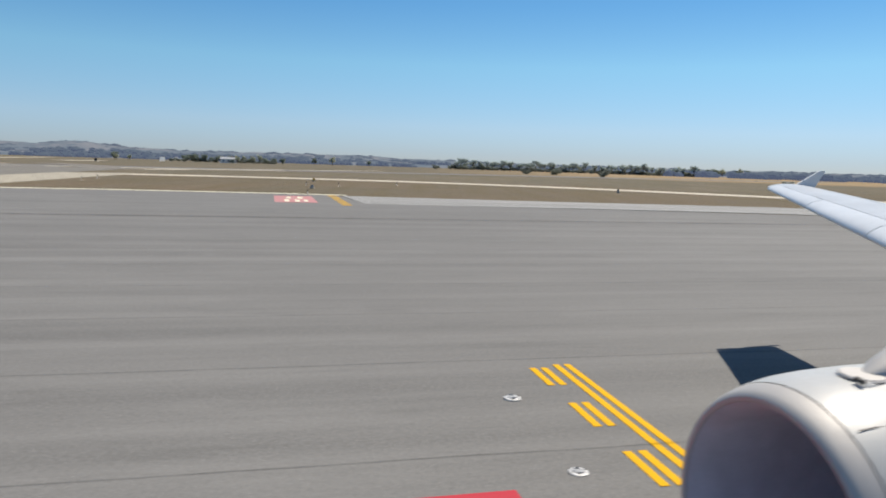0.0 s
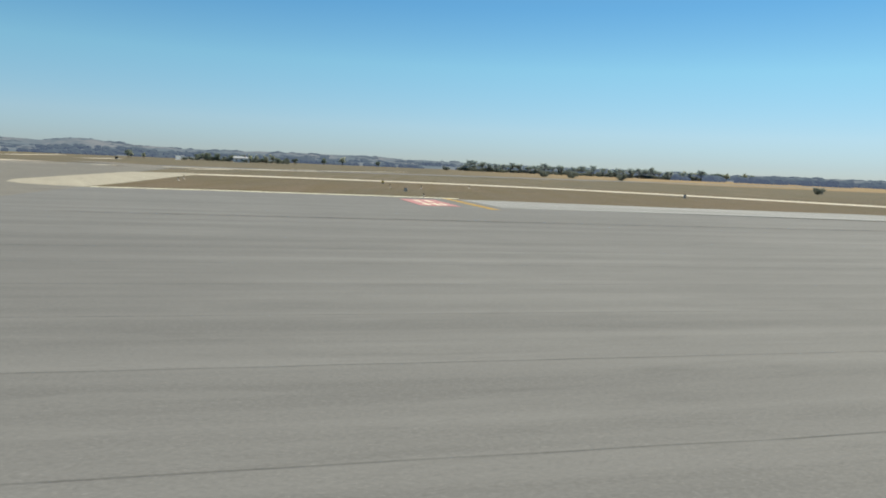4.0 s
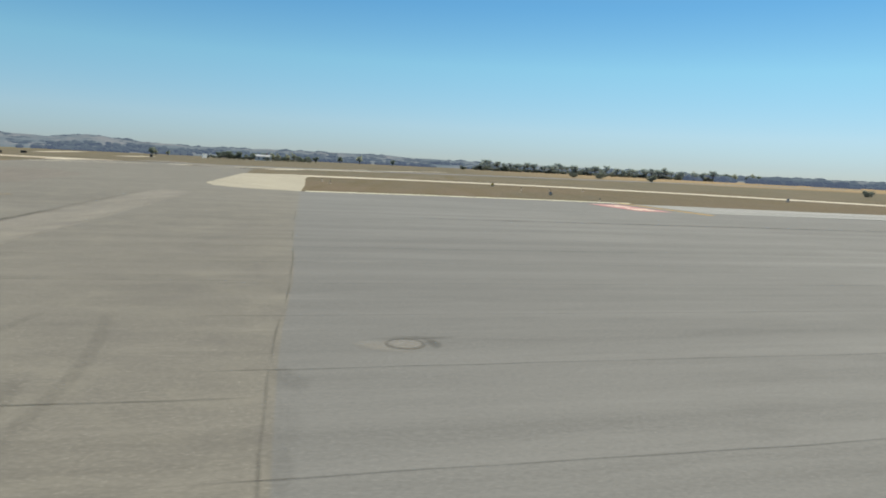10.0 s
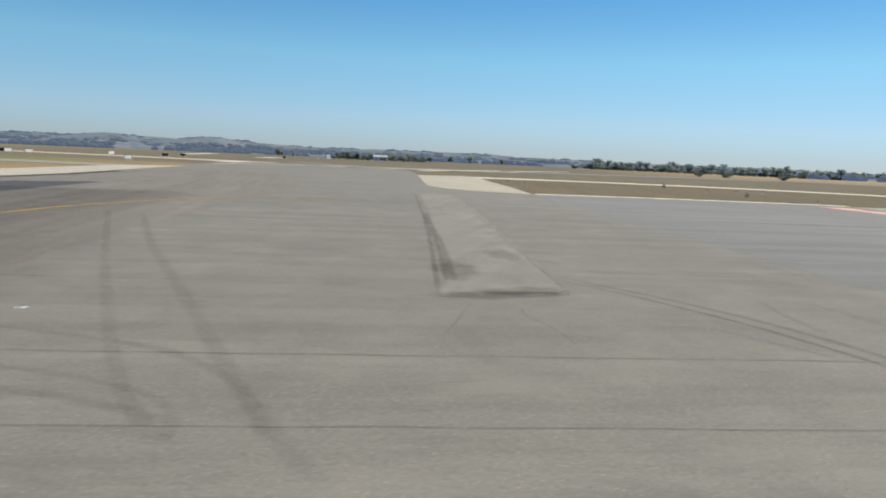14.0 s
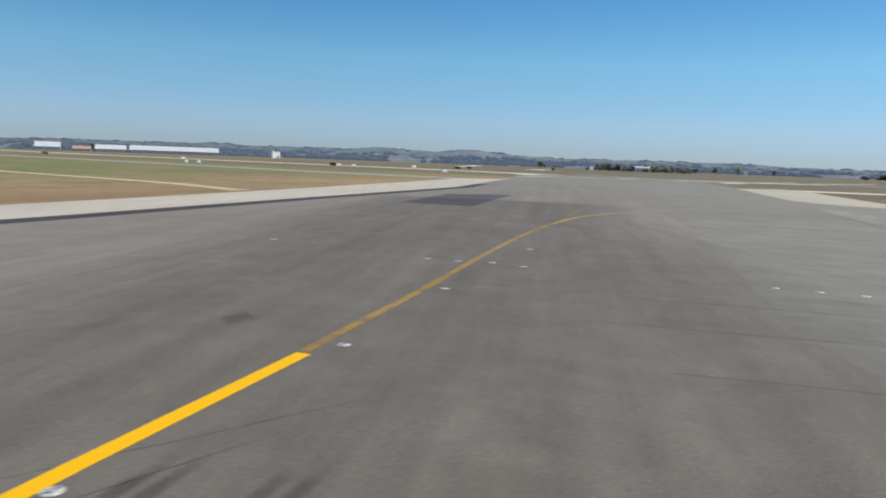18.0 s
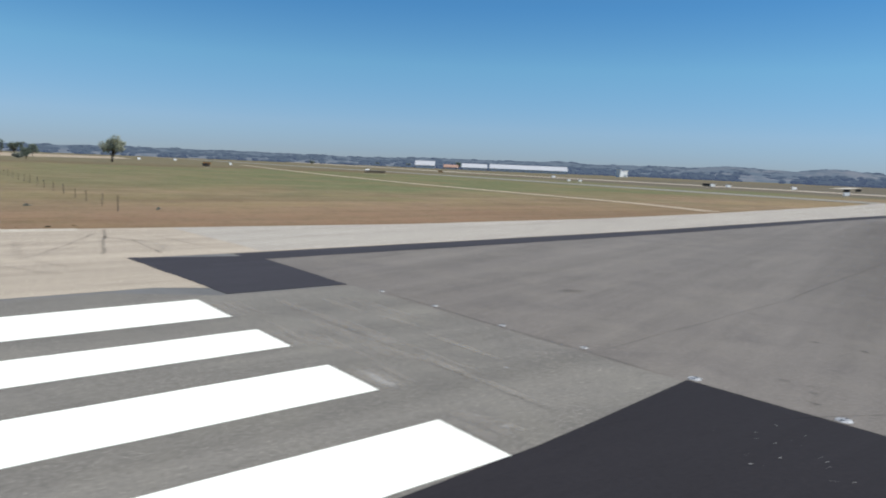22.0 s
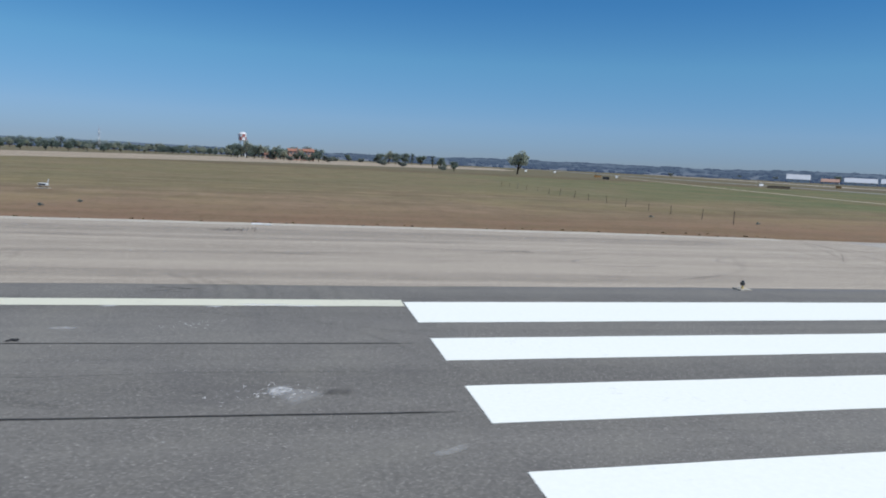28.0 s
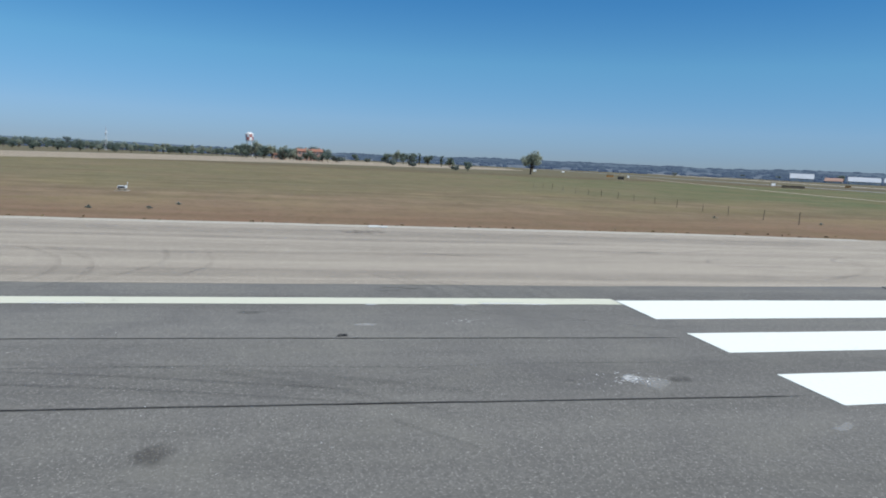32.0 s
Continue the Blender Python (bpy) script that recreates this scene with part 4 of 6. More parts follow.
for line, w, seed in (([(-66, -34), (-82, -20), (-92, 4), (-100, 24), (-106, 46)], 30.0, 1), 
                      ([(45, 62), (0, 52), (-46, 42)], 1.2, 7),):
    soft_strip("trim_grime", curve_line(line, 14), w, 0.0165, GRIME, "broad dark band of traffic grime", "grime")
for at, rx, ry, turn, m, lab in (((-98.55, -73.5), 0.20, 0.22, 10, SMEAR_WHITE, "pale smear of old paint"), ((-98.25, -73.15), 0.26, 0.34, 40, SMEAR, "pale smear of old paint"), ((-103.4, -78.6), 0.14, 0.3, 0, SMEAR, "pale smear of old paint"), ((-95.6, -70.9), 0.10, 0.34, 25, SMEAR, "pale smear of old paint"), ((-95.7, -82.5), 0.34, 0.26, 0, STAIN_SHADE, "dark round oil stain"), ((-104.86, -81.6), 0.36, 0.2, 90, SPOT, "brown oil stain"), 
                                 ((-125.8, -77.0), 0.5, 0.9, 0, STAIN_SHADE, "brown rust stain on the shoulder"), ((-61.9, 3.9), 2.1, 0.6, 18, STAIN_SHADE, "dark broken tar edge of the repair"),
                                 ((-60.2, 5.3), 1.0, 0.7, 12, STAIN_SHADE, "dark tar patch"), ((-61.4, 4.6), 0.8, 0.5, 0, STAIN_SHADE, "dark tar patch"), ((-63.4, 9.0), 0.8, 2.4, 8, STAIN_SHADE, "dark tar patch"), ((-61.6, 14), 0.7, 1.8, 8, STAIN_SHADE, "dark tar patch"), 
                                 ((-90.2, -16.5), 0.6, 0.35, 100, STAIN_SHADE, "dark stain"), 
                                 ((-86.3, -26.2), 0.3, 0.2, 0, STAIN_SHADE, "small oil spot"), ((-94.17, -28.66), 0.14, 0.09, 20, SPOT, "small oil spot"), ((-92.97, -28.52), 0.10, 0.08, 0, SPOT, "small oil spot"), ((-92.1, -28.4), 0.24, 0.13, 60, SPOT, "small oil spot"), ((-91.16, -29.16), 0.12, 0.08, 0, SPOT, "small oil spot"), ((-90.5, -29.1), 0.16, 0.09, 0, SPOT, "small oil spot"),
                                 ((-92.92, -33.08), 0.14, 0.08, 0, SPOT, "small oil spot"), ((-92.39, -33.0), 0.09, 0.06, 0, SPOT, "small oil spot"), ((-92.15, -33.43), 0.08, 0.06, 0, SPOT, "small oil spot"), ((-91.83, -34.1), 0.12, 0.07, 0, SPOT, "small oil spot"), ((-102.6, -28.8), 0.5, 0.2, 90, STAIN_SHADE, "faint oil stain"),
                                 # the dark film at the manhole's far rim is painted shade
                                 ((-103.1, -49.3), 0.45, 0.25, 90, STAIN_SHADE, "dark stain"), ((-43.5, 3.9), 0.8, 0.5, 10, SCRAPED, "pale worn rim round the manhole"), ((-43.0, 4.75), 0.9, 0.16, 12, STAIN_SHADE, "shade painted along the far rim of the manhole"), ((-42.5, 4.3), 0.16, 0.4, 20, STAIN_SHADE, "dark stain by the manhole"),
                                 ((-45.4, 1.1), 0.35, 0.8, 30, FAINT, "dark worn patch along the joint"), ((-45.0, -1.2), 0.25, 0.9, 15, FAINT, "dark worn patch along the joint"), ((-44.75, -2.9), 0.2, 0.7, 10, FAINT, "dark worn patch along the joint"), ((-98.41, -72.43), 0.16, 0.24, 20, SPOT, "dark round oil spot"), ((-98.5, -74.9), 0.08, 0.1, 0, SPOT, "small dark spot"), ((-96.85, -37.76), 0.09, 0.06, 0, SMEAR, "pale scrape of paint"), ((-94.3, -40.2), 0.10, 0.10, 0, SMEAR, "pale scrape of paint"), ((-94.9, -40.4), 0.5, 0.2, 10, SCRAPED, "pale scrape of paint"), ((-97.6, -40.6), 0.7, 0.12, 0, SMEAR, "pale scrape of paint"), ((-102.85, -28.93), 0.4, 0.16, 100, STAIN_SHADE, "brown oil stain"),
                                 ((-119, -62), 0.6, 0.3, 90, STAIN_SHADE, "faint stain")):
    blot("trim_stain_shade", at, rx, ry, turn, 0.022, m, lab)
for n in range(7):
    y = -76.95 + n * 0.250
    soft_strip("trim_tar_seam", dense((-127.66, y), (-124.90 - 0.5 * (n % 3), y + 0.10), 0.3, 0.12, n + 80), 0.14, 0.0234, SPOT, "short dark tar stroke across the shoulder rim", "tar")
for n in range(9):
    blot("trim_stain_shade", (-108.34 + 0.35 * math.sin(n * 2.3), -77.69 + n * 0.151), 0.05 + 0.04 * (n % 3), 0.22, 20 * math.sin(n * 1.7), 0.0236, SPOT, "crumbled dark hole in the asphalt beside the edge line")
fb = bmesh.new()
for i in range(230):
    cx, cy = (-98.5, -73.6) if i < 70 else (-103.8, -75.9) if i < 100 else (-97 + 5.5 * rng.uniform(-1, 1), -77 + 9 * rng.uniform(-1, 1))
    x, y, s = rng.gauss(cx, 0.22), rng.gauss(cy, 0.42), rng.uniform(0.006, 0.026) if i < 100 else rng.uniform(0.004, 0.013)
    a = rng.uniform(0, 6.3)
    fb.faces.new([fb.verts.new((x + s * math.cos(a + k * 1.57) * (1 + 0.5 * (k % 2)), y + s * math.sin(a + k * 1.57), 0.016)) for k in range(4)])
for i in range(20):
    x, y, s, a = rng.gauss(-90.6, 0.9), rng.gauss(-36.9, 0.7), rng.uniform(0.006, 0.016), rng.uniform(0, 6.3)
    fb.faces.new([fb.verts.new((x + s * math.cos(a + k * 1.57) * (1 + 0.5 * (k % 2)), y + s * math.sin(a + k * 1.57), 0.020)) for k in range(4)])
tagged(part("paint_flakes", fb, FLAKES), "scattered white scrapes of paint on the runway", "paint flakes", kind="stuff")

# ---- small airfield things ----
def inset_light(at, turn=0.0, r=0.2):
    e = thing("inset_light", pose(at[0], at[1], 0.0, 0, 0, turn), "round cast metal inset light flush in the asphalt", "inset light", "inset pavement lights")
    part("ring", lathe(bmesh.new(), [(r, 0.0), (r, 0.022), (r * 0.93, 0.030), (r * 0.62, 0.036), (r * 0.6, 0.0)], 20), STEEL, e)
    part("cover", lathe(bmesh.new(), [(r * 0.6, 0.020), (r * 0.5, 0.042), (r * 0.2, 0.048), (0, 0.048)], 16), INSET_GREY, e, "grey metal cover")
    for s in (-1, 1):
        bm = bmesh.new()
        box(bm, (r * 0.5, r * 0.16, 0.02), (0, s * r * 0.52, 0.032))
        part("lens", bm, PANE, e, "dark glass lens slot")
    for i in range(6):
        a = i * math.pi / 3 + 0.3
        part("bolt", lathe(bmesh.new(), [(0.014, 0.030), (0.014, 0.040), (0, 0.040)], 6, pose(math.cos(a) * r * 0.82, math.sin(a) * r * 0.82, 0)), DARK_METAL, e)
    return e


first = inset_light((1.01, 9.75), 12, 0.165)
for at, turn in (((1.67, 6.60), 12), ((-85.7, -25.1), 0), ((-86.4, -17.2), 5), ((-87.45, -9.3), 6), ((-91.1, -3.2), 0), ((-89.7, -3.0), 0), ((-88.3, -2.5), 0), ((-86.8, -2.7), 0), ((-88.4, 3.2), 0), ((-77.1, -1.8), 0), ((-75.6, -1.7), 0), ((-74.1, -1.6), 0),
                 ((-94.1, -34.7), 0), ((-91.1, -34.6), 0), ((-97.1, -34.8), 0), ((-99.9, -34.95), 0), ((-102.9, -35.0), 0), ((-105.7, -35.1), 0), ((-88.1, -34.5), 0), ((-100.5, -2.0), 0)):
    copy_thing(first, pose(at[0], at[1], 0.0, 0, 0, turn) @ Matrix.Diagonal((*((0.6, 0.6) if at[1] < -34.72 else (0.9, 0.9)), 0.7, 1)))

mh = thing("manhole", pose(-43.2, 4.2, 0.004), "round cast iron manhole cover in the asphalt", "manhole")
part("frame", lathe(bmesh.new(), [(0.50, 0.0), (0.48, 0.012), (0.42, 0.014), (0.41, 0.010), (0.40, 0.0)], 28), DARK_IRON, mh)
part("cover", lathe(bmesh.new(), [(0.395, 0.0), (0.395, 0.012), (0.30, 0.016), (0.29, 0.012), (0.10, 0.014), (0, 0.014)], 28), WORN_IRON, mh)


def edge_lamp(at, z=0.0, h=0.38, label="elevated runway edge light on a pale concrete pad", mat=SIGN_YELLOW):
    e = thing("edge_light", pose(at[0], at[1], z), label, "edge light", "edge lights")
    bm = bmesh.new()
    box(bm, (0.52, 0.52, 0.07), (0, 0, -0.02), 0, 0.015)
    part("pad", bm, CONCRETE, e)
    part("stem", lathe(bmesh.new(), [(0.06, 0.05), (0.045, 0.09), (0.03, 0.10), (0.03, h - 0.14), (0.05, h - 0.13)], 10), mat, e)
    part("housing", lathe(bmesh.new(), [(0.05, h - 0.14), (0.09, h - 0.11), (0.09, h - 0.03), (0.07, h - 0.01), (0, h - 0.01)], 12), DARK_METAL, e)
    part("lens", lathe(bmesh.new(), [(0.05, h - 0.01), (0.052, h + 0.03), (0.03, h + 0.06), (0, h + 0.07)], 12), PANE, e, "dark glass dome")
    return e


edge_lamp((-109.25, -56.3), 0.008, 0.30)
el = edge_lamp((-17.73, 85.76), -0.05, 0.6, "short edge light with a white marker collar", SIGN_WHITE)
for at in ((-24.3, 118.2), (-18.8, 119.2), (-59.0, 110.0), (-108.9, -116.4), (-195, 455), (-9.5, 132), (-62, 121)):
    copy_thing(el, pose(at[0], at[1], -0.05))


def marker_box(at, turn, size, label, mat=SIGN_YELLOW):
    e = thing("equipment_box", pose(at[0], at[1], -0.05, 0, 0, turn), label, "equipment box", "field equipment boxes")
    bm = bmesh.new()
    box(bm, (size[0], size[1], size[2] * 0.8), (0, 0, 0.2), 0, 0.03)
    part("cabinet", bm, mat, e)
    bm = bmesh.new()
    box(bm, (size[0] + 0.1, size[1] + 0.1, size[2] * 0.12), (0, 0, 0.2 + size[2] * 0.8), 0, 0.02, 0.9)
    part("lid", bm, SIGN_BACK, e)
    bm = bmesh.new()
    box(bm, (size[0] + 0.3, size[1] + 0.3, 0.2), (0, 0, 0), 0, 0.02)
    part("plinth", bm, CONCRETE, e)
    return e


marker_box((-27.44, 141.9), 10, (0.45, 0.35, 0.5), "small weathered yellow equipment cabinet in the dry grass")
marker_box((32.7, 129.5), -10, (0.4, 0.35, 0.55), "mid grey equipment cabinet beside the concrete strip", WALL_GREY)
marker_box((-21, 106), 0, (0.4, 0.35, 0.4), "pale grey equipment cabinet beside the edge light", WALL_GREY)
marker_box((-200, 398), 20, (1.4, 1.0, 1.4), "dark equipment cabinet far out in the grass", SIGN_BACK)


def field_sign(at, turn, w, h, front, label):
    e = thing("airfield_sign", pose(at[0], at[1], -0.05, 0, 0, turn), label, "airfield sign", "airfield signs")
    bm = bmesh.new()
    box(bm, (w, 0.28, h), (0, 0, 0.35), 0, 0.03)
    part("panel", bm, front, e)
    bm = bmesh.new()
    box(bm, (w + 0.08, 0.34, 0.06), (0, 0, 0.35 + h))
    part("cap", bm, SIGN_BACK if front is not SIGN_BACK else DARK_METAL, e)
    for x in (-w * 0.35, w * 0.35):
        part("leg", tube(bmesh.new(), [(x, 0, 0.02), (x, 0, 0.37)], 0.045), DARK_METAL, e)
    bm = bmesh.new()
    box(bm, (w + 0.4, 0.8, 0.07), (0, 0, -0.01), 0, 0.02)
    part("base", bm, CONCRETE, e)
    return e


for at, turn, w, h, front, label in (((-219.7, 245.4), 38, 2.2, 1.1, SIGN_WHITE, "plain white airfield sign board on legs"), ((-171.8, 173.7), 38, 2.1, 1.0, SIGN_WHITE, "plain white airfield sign board in the grass"),
                                     ((-232.9, 205.3), 42, 2.2, 1.1, SIGN_WHITE, "plain white airfield sign board on legs"), ((-237.5, 209), 42, 3.4, 1.0, SIGN_BACK, "black airfield sign seen from behind"),
                                     ((-229.5, 211), 42, 2.4, 0.9, SIGN_WHITE, "low white airfield sign board"), ((-258.5, 150.3), 56, 1.4, 0.75, SIGN_WHITE, "white airfield sign board in a pair"),
                                     ((-255.7, 153.2), 56, 1.4, 0.75, SIGN_WHITE, "white airfield sign board in a pair"), ((-206, 262), 36, 2.4, 0.9, SIGN_BACK, "long black sign seen from behind"),
                                     ((-212, 290), 30, 2.2, 0.9, SIGN_BACK, "long black sign seen from behind"), ((-338, 113), 66, 2.0, 1.0, SIGN_WHITE, "small plain white airfield sign board"), ((-300, 92), 66, 7.5, 0.8, WOOD, "long low dark brown barrier in the green grass"),
                                     ((-330, 41), 74, 2.4, 1.0, SIGN_BACK, "dark airfield sign seen from behind"), ((-375, 58), 74, 3.0, 0.9, ORANGE, "orange and dark barrier board in the grass"), ((-385, 72), 74, 1.0, 1.0, SIGN_WHITE, "square white marker board in the grass"),
                                     ((-480, 60), 74, 1.6, 1.0, SIGN_WHITE, "white marker board far out in the grass"), ((-490, 82), 74, 1.5, 1.0, SIGN_WHITE, "white marker board far out in the grass"), ((-372, 180), 52, 2.4, 0.9, ORANGE, "long orange barrier board in the grass"),
                                     ((-194.1, 477.9), 22, 3.4, 3.0, SIGN_WHITE, "white equipment hut panel before the trees"), ((-322, 212), 50, 2.2, 1.0, SIGN_WHITE, "white airfield sign board")):
    field_sign(at, turn + (40 if front is SIGN_WHITE else 0), w * (1.25 if front is SIGN_WHITE else 1), h, front, label)

# approach-light device in the grass beside the runway
pp = thing("approach_light_unit", pose(-159.0, -96.8, -0.05, 0, 0, 78) @ Matrix.Scale(0.72, 4), "white approach light unit with a raised arm in the grass", "approach light")
bm = bmesh.new()
box(bm, (1.7, 1.0, 0.08), (0, 0, 0), 0, 0.02)
part("pad", bm, CONCRETE, pp)
bm = bmesh.new()
box(bm, (1.15, 0.6, 0.34), (0, 0, 0.35), 0, 0.04)
part("housing", bm, SIGN_WHITE, pp)
bm = bmesh.new()
box(bm, (0.9, 0.03, 0.2), (0, -0.31, 0.42))
part("aperture", bm, PANE, pp, "dark glass aperture")
for x in (-0.45, 0.45):
    for y in (-0.2, 0.2):
        part("leg", tube(bmesh.new(), [(x, y, 0.05), (x, y, 0.37)], 0.035), DARK_METAL, pp)
part("arm", tube(bmesh.new(), [(0.5, 0, 0.68), (0.68, 0, 0.95), (0.72, 0, 1.25)], 0.05, 0.04), SIGN_WHITE, pp)
sl = thing("concrete_slab", pose(-129.2, -75.2, 0.012, 0, 0, 90) @ Matrix.Scale(0.62, 4), "broken white concrete slab lying at the shoulder edge", "slab")
for x, w, t in ((-0.45, 1.1, 2), (0.55, 0.7, -5)):
    bm = bmesh.new()
    box(bm, (w, 0.45, 0.12), (x, 0.05 * t, 0), t, 0.02)
    part("piece", bm, SIGN_WHITE, sl)
rb = thing("rubber_scrap", pose(-102.3, -79.3, 0.006, 0, 0, 20) @ Matrix.Scale(0.62, 4), "crumpled scrap of black tyre rubber on the runway", "rubber scrap")
for i in range(6):
    a, q = i * 1.1, rng.uniform(0.12, 0.26)
    o = Vector((rng.uniform(-0.05, 0.05), rng.uniform(-0.16, 0.16), 0.02))
    bm = tube(bmesh.new(), [o, o + Vector((math.cos(a) * q * 0.4, math.sin(a) * q, rng.uniform(0.0, 0.05))), o + Vector((math.cos(a + 0.9) * q * 0.7, math.sin(a + 0.9) * q * 1.3, rng.uniform(-0.01, 0.03)))], 0.035, 0.012, 5)
    part("shred", bm, SEAL, rb)

post_rng = random.Random(3)
first_post = None
for i in range(15):
    x, y = -141.0 - i * 5.55 + post_rng.uniform(-0.5, 0.5), -34.7 + i * 0.10
    tilt, turn, h = post_rng.uniform(-4, 4), post_rng.uniform(0, 180), 1.22 * post_rng.uniform(0.72, 0.9)
    m = pose(x, y, -0.06, tilt, 0, turn)
    if first_post is None:
        first_post = thing("fence_post", m, "weathered wooden fence post standing in dry grass", "fence post", "fence posts in the field")
        part("post", lathe(bmesh.new(), [(0.045, 0), (0.042, 0.5), (0.038, 1.15), (0.028, 1.22), (0, 1.23)], 7), WOOD, first_post)
        part("cap_wire", tube(bmesh.new(), [(-0.09, 0, 1.0), (0.0, 0.09, 1.02), (0.09, 0, 1.0)], 0.012, seg=4), DARK_METAL, first_post)
    else:
        copy_thing(first_post, m @ Matrix.Scale(h / 1.22, 4))

# ---- grass tufts along the pavement ----
tb_v, tb_f = [], []
trng = random.Random(11)
for i in range(160):
    x = -130.1 - trng.uniform(0, 1.6)
    y = trng.uniform(-190, -38)
    h, w = trng.uniform(-0.02, 0.05), trng.uniform(0.08, 0.22)
    for k in range(2):
        a = trng.uniform(0, math.pi)
        dx, dy, n0 = math.cos(a) * w, math.sin(a) * w, len(tb_v)
        tb_v += [(x - dx, y - dy, -0.05), (x + dx, y + dy, -0.05), (x + dx * 0.7 + trng.uniform(-0.1, 0.1), y + dy * 0.7, h), (x - dx * 0.5, y - dy * 0.5, h * 0.8)]
        tb_f.append((n0, n0 + 1, n0 + 2, n0 + 3))
me = bpy.data.meshes.new("grass_tufts")
me.from_pydata(tb_v, [], tb_f)
me.materials.append(TUFT)
for i in range(9):
    x, y = -131 - abs(trng.gauss(0, 13)), trng.uniform(-150, -30)
    wd = thing("weed", pose(x, y, -0.05, 0, 0, trng.uniform(0, 360)), "small dark weed clump in the dry grass", "weed", "weeds in the grass")
    bm = bmesh.new()
    for k in range(46):
        a, q, s = trng.uniform(0, 6.3), abs(trng.gauss(0, 0.13)), trng.uniform(0.05, 0.12)
        o = Vector((q * math.cos(a), q * math.sin(a), max(0.0, 0.16 - q * 0.5) * trng.random()))
        bm.faces.new([bm.verts.new(o + Vector((trng.uniform(-1, 1) * s, trng.uniform(-1, 1) * s, z * s))) for z in (0.0, 0.4, 1.2)])
    part("leaves", bm, LEAF_MATS[3], wd)
tagged(new("grass_tufts", me), "short dry brown grass tufts", "grass", kind="stuff")


# ---- trees ----
def leaf_cloud(bm, centres, per, size, seed):
    r = random.Random(seed)
    for c, rad in centres:
        for _ in range(per):
            d = Vector((r.gauss(0, 1), r.gauss(0, 1), r.gauss(0, 0.8))).normalized() * rad * (r.uniform(0.45, 1.0))
            p = Vector(c) + d
            n = (d.normalized() + Vector((r.uniform(-1, 1), r.uniform(-1, 1), r.uniform(-0.3, 1.3)))).normalized()
            a = n.orthogonal().normalized()
            b = n.cross(a)
            s = size * r.uniform(0.6, 1.4)
            bm.faces.new([bm.verts.new(p + a * s * u + b * s * v) for u, v in ((-1, -0.5), (0.2, -0.8), (1, 0.3), (-0.3, 0.8))])


def make_tree(kind, seed, h, w, leaf):
    """A tree at the origin: tapered trunk, limbs, and a crown of clumps with gaps."""
    r = random.Random(seed)
    label = {"pine": "umbrella-shaped dark green pine", "oak": "broad grey-green oak with an uneven crown", "shrub": "low dense dark green shrub", "slim": "tall slim dark green tree"}[kind]
    e = thing("shrub" if kind == "shrub" else "tree", Matrix.Identity(4), label + " on the airfield rim", "shrub" if kind == "shrub" else "tree", "trees on the airfield rim")
    base = {"pine": 0.40, "oak": 0.22, "shrub": 0.06, "slim": 0.2}[kind]
    bm = bmesh.new()
    top = h * (0.72 if kind != "shrub" else 0.5)
    lean = r.uniform(-0.05, 0.05) * h
    tube(bm, [(0, 0, -0.2), (lean * 0.3, 0, top * 0.35), (lean, lean * 0.5, top)], 0.035 * h, 0.012 * h, 7)
    centres = []
    n = {"pine": 9, "oak": 12, "shrub": 8, "slim": 9}[kind]
    for i in range(n):
        a = i * 2.4 + r.uniform(-0.4, 0.4)
        k = (i + 0.5) / n
        if kind == "slim":
            rad, z = w * 0.22 * r.uniform(0.6, 1.2), h * (base + (0.95 - base) * k)
            c = (math.cos(a) * w * 0.2, math.sin(a) * w * 0.2, z)
        else:
            rad = w * r.uniform(0.15, 0.24)
            z = h * (base + (0.90 - base) * r.uniform(0.25, 1.0)) - rad * 0.2
            c = (math.cos(a) * w * 0.36 * math.sqrt(k) + lean, math.sin(a) * w * 0.36 * math.sqrt(k), z if kind != "pine" else h * r.uniform(0.58, 0.90))
        centres.append((c, rad))
        s = (lean * 0.6, lean * 0.3, min(top * 0.95, h * base * r.uniform(0.7, 1.1) + 0.1))
        tube(bm, [s, ((s[0] + c[0]) / 2, (s[1] + c[1]) / 2, (s[2] + c[2]) / 2 - 0.03 * h), c], 0.014 * h, 0.005 * h, 5)
    part("trunk", bm, BARK, e)
    bm = bmesh.new()
    leaf_cloud(bm, centres, 150, 0.031 * max(w, h * 0.6), seed + 1)
    part("crown", bm, leaf, e)
    return e


TREES = {
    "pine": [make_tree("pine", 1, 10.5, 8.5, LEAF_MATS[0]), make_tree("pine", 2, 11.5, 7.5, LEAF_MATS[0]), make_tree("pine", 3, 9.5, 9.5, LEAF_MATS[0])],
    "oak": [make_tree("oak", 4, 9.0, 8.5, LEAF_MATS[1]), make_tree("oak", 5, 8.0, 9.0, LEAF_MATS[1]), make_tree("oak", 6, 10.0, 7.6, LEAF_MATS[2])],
    "shrub": [make_tree("shrub", 7, 3.0, 5.0, LEAF_MATS[3]), make_tree("shrub", 8, 2.4, 5.5, LEAF_MATS[3])],
    "slim": [make_tree("slim", 9, 11.0, 4.5, LEAF_MATS[1])],
}
used = set()
wood = random.Random(21)


def plant(kind, at, size=1.0, which=None, label=""):
    k = wood.randrange(len(TREES[kind])) if which is None else which
    m = pose(at[0], at[1], -0.05, 0, 0, wood.uniform(0, 360)) @ Matrix.Diagonal((size * wood.uniform(0.9, 1.12), size * wood.uniform(0.9, 1.12), size, 1))
    src = TREES[kind][k]
    if (kind, k) not in used:
        used.add((kind, k))
        src.matrix_world = m
        t = src
    else:
        t = copy_thing(src, Matrix.Identity(4))
        t.matrix_basis = m
    return tagged(t, label)


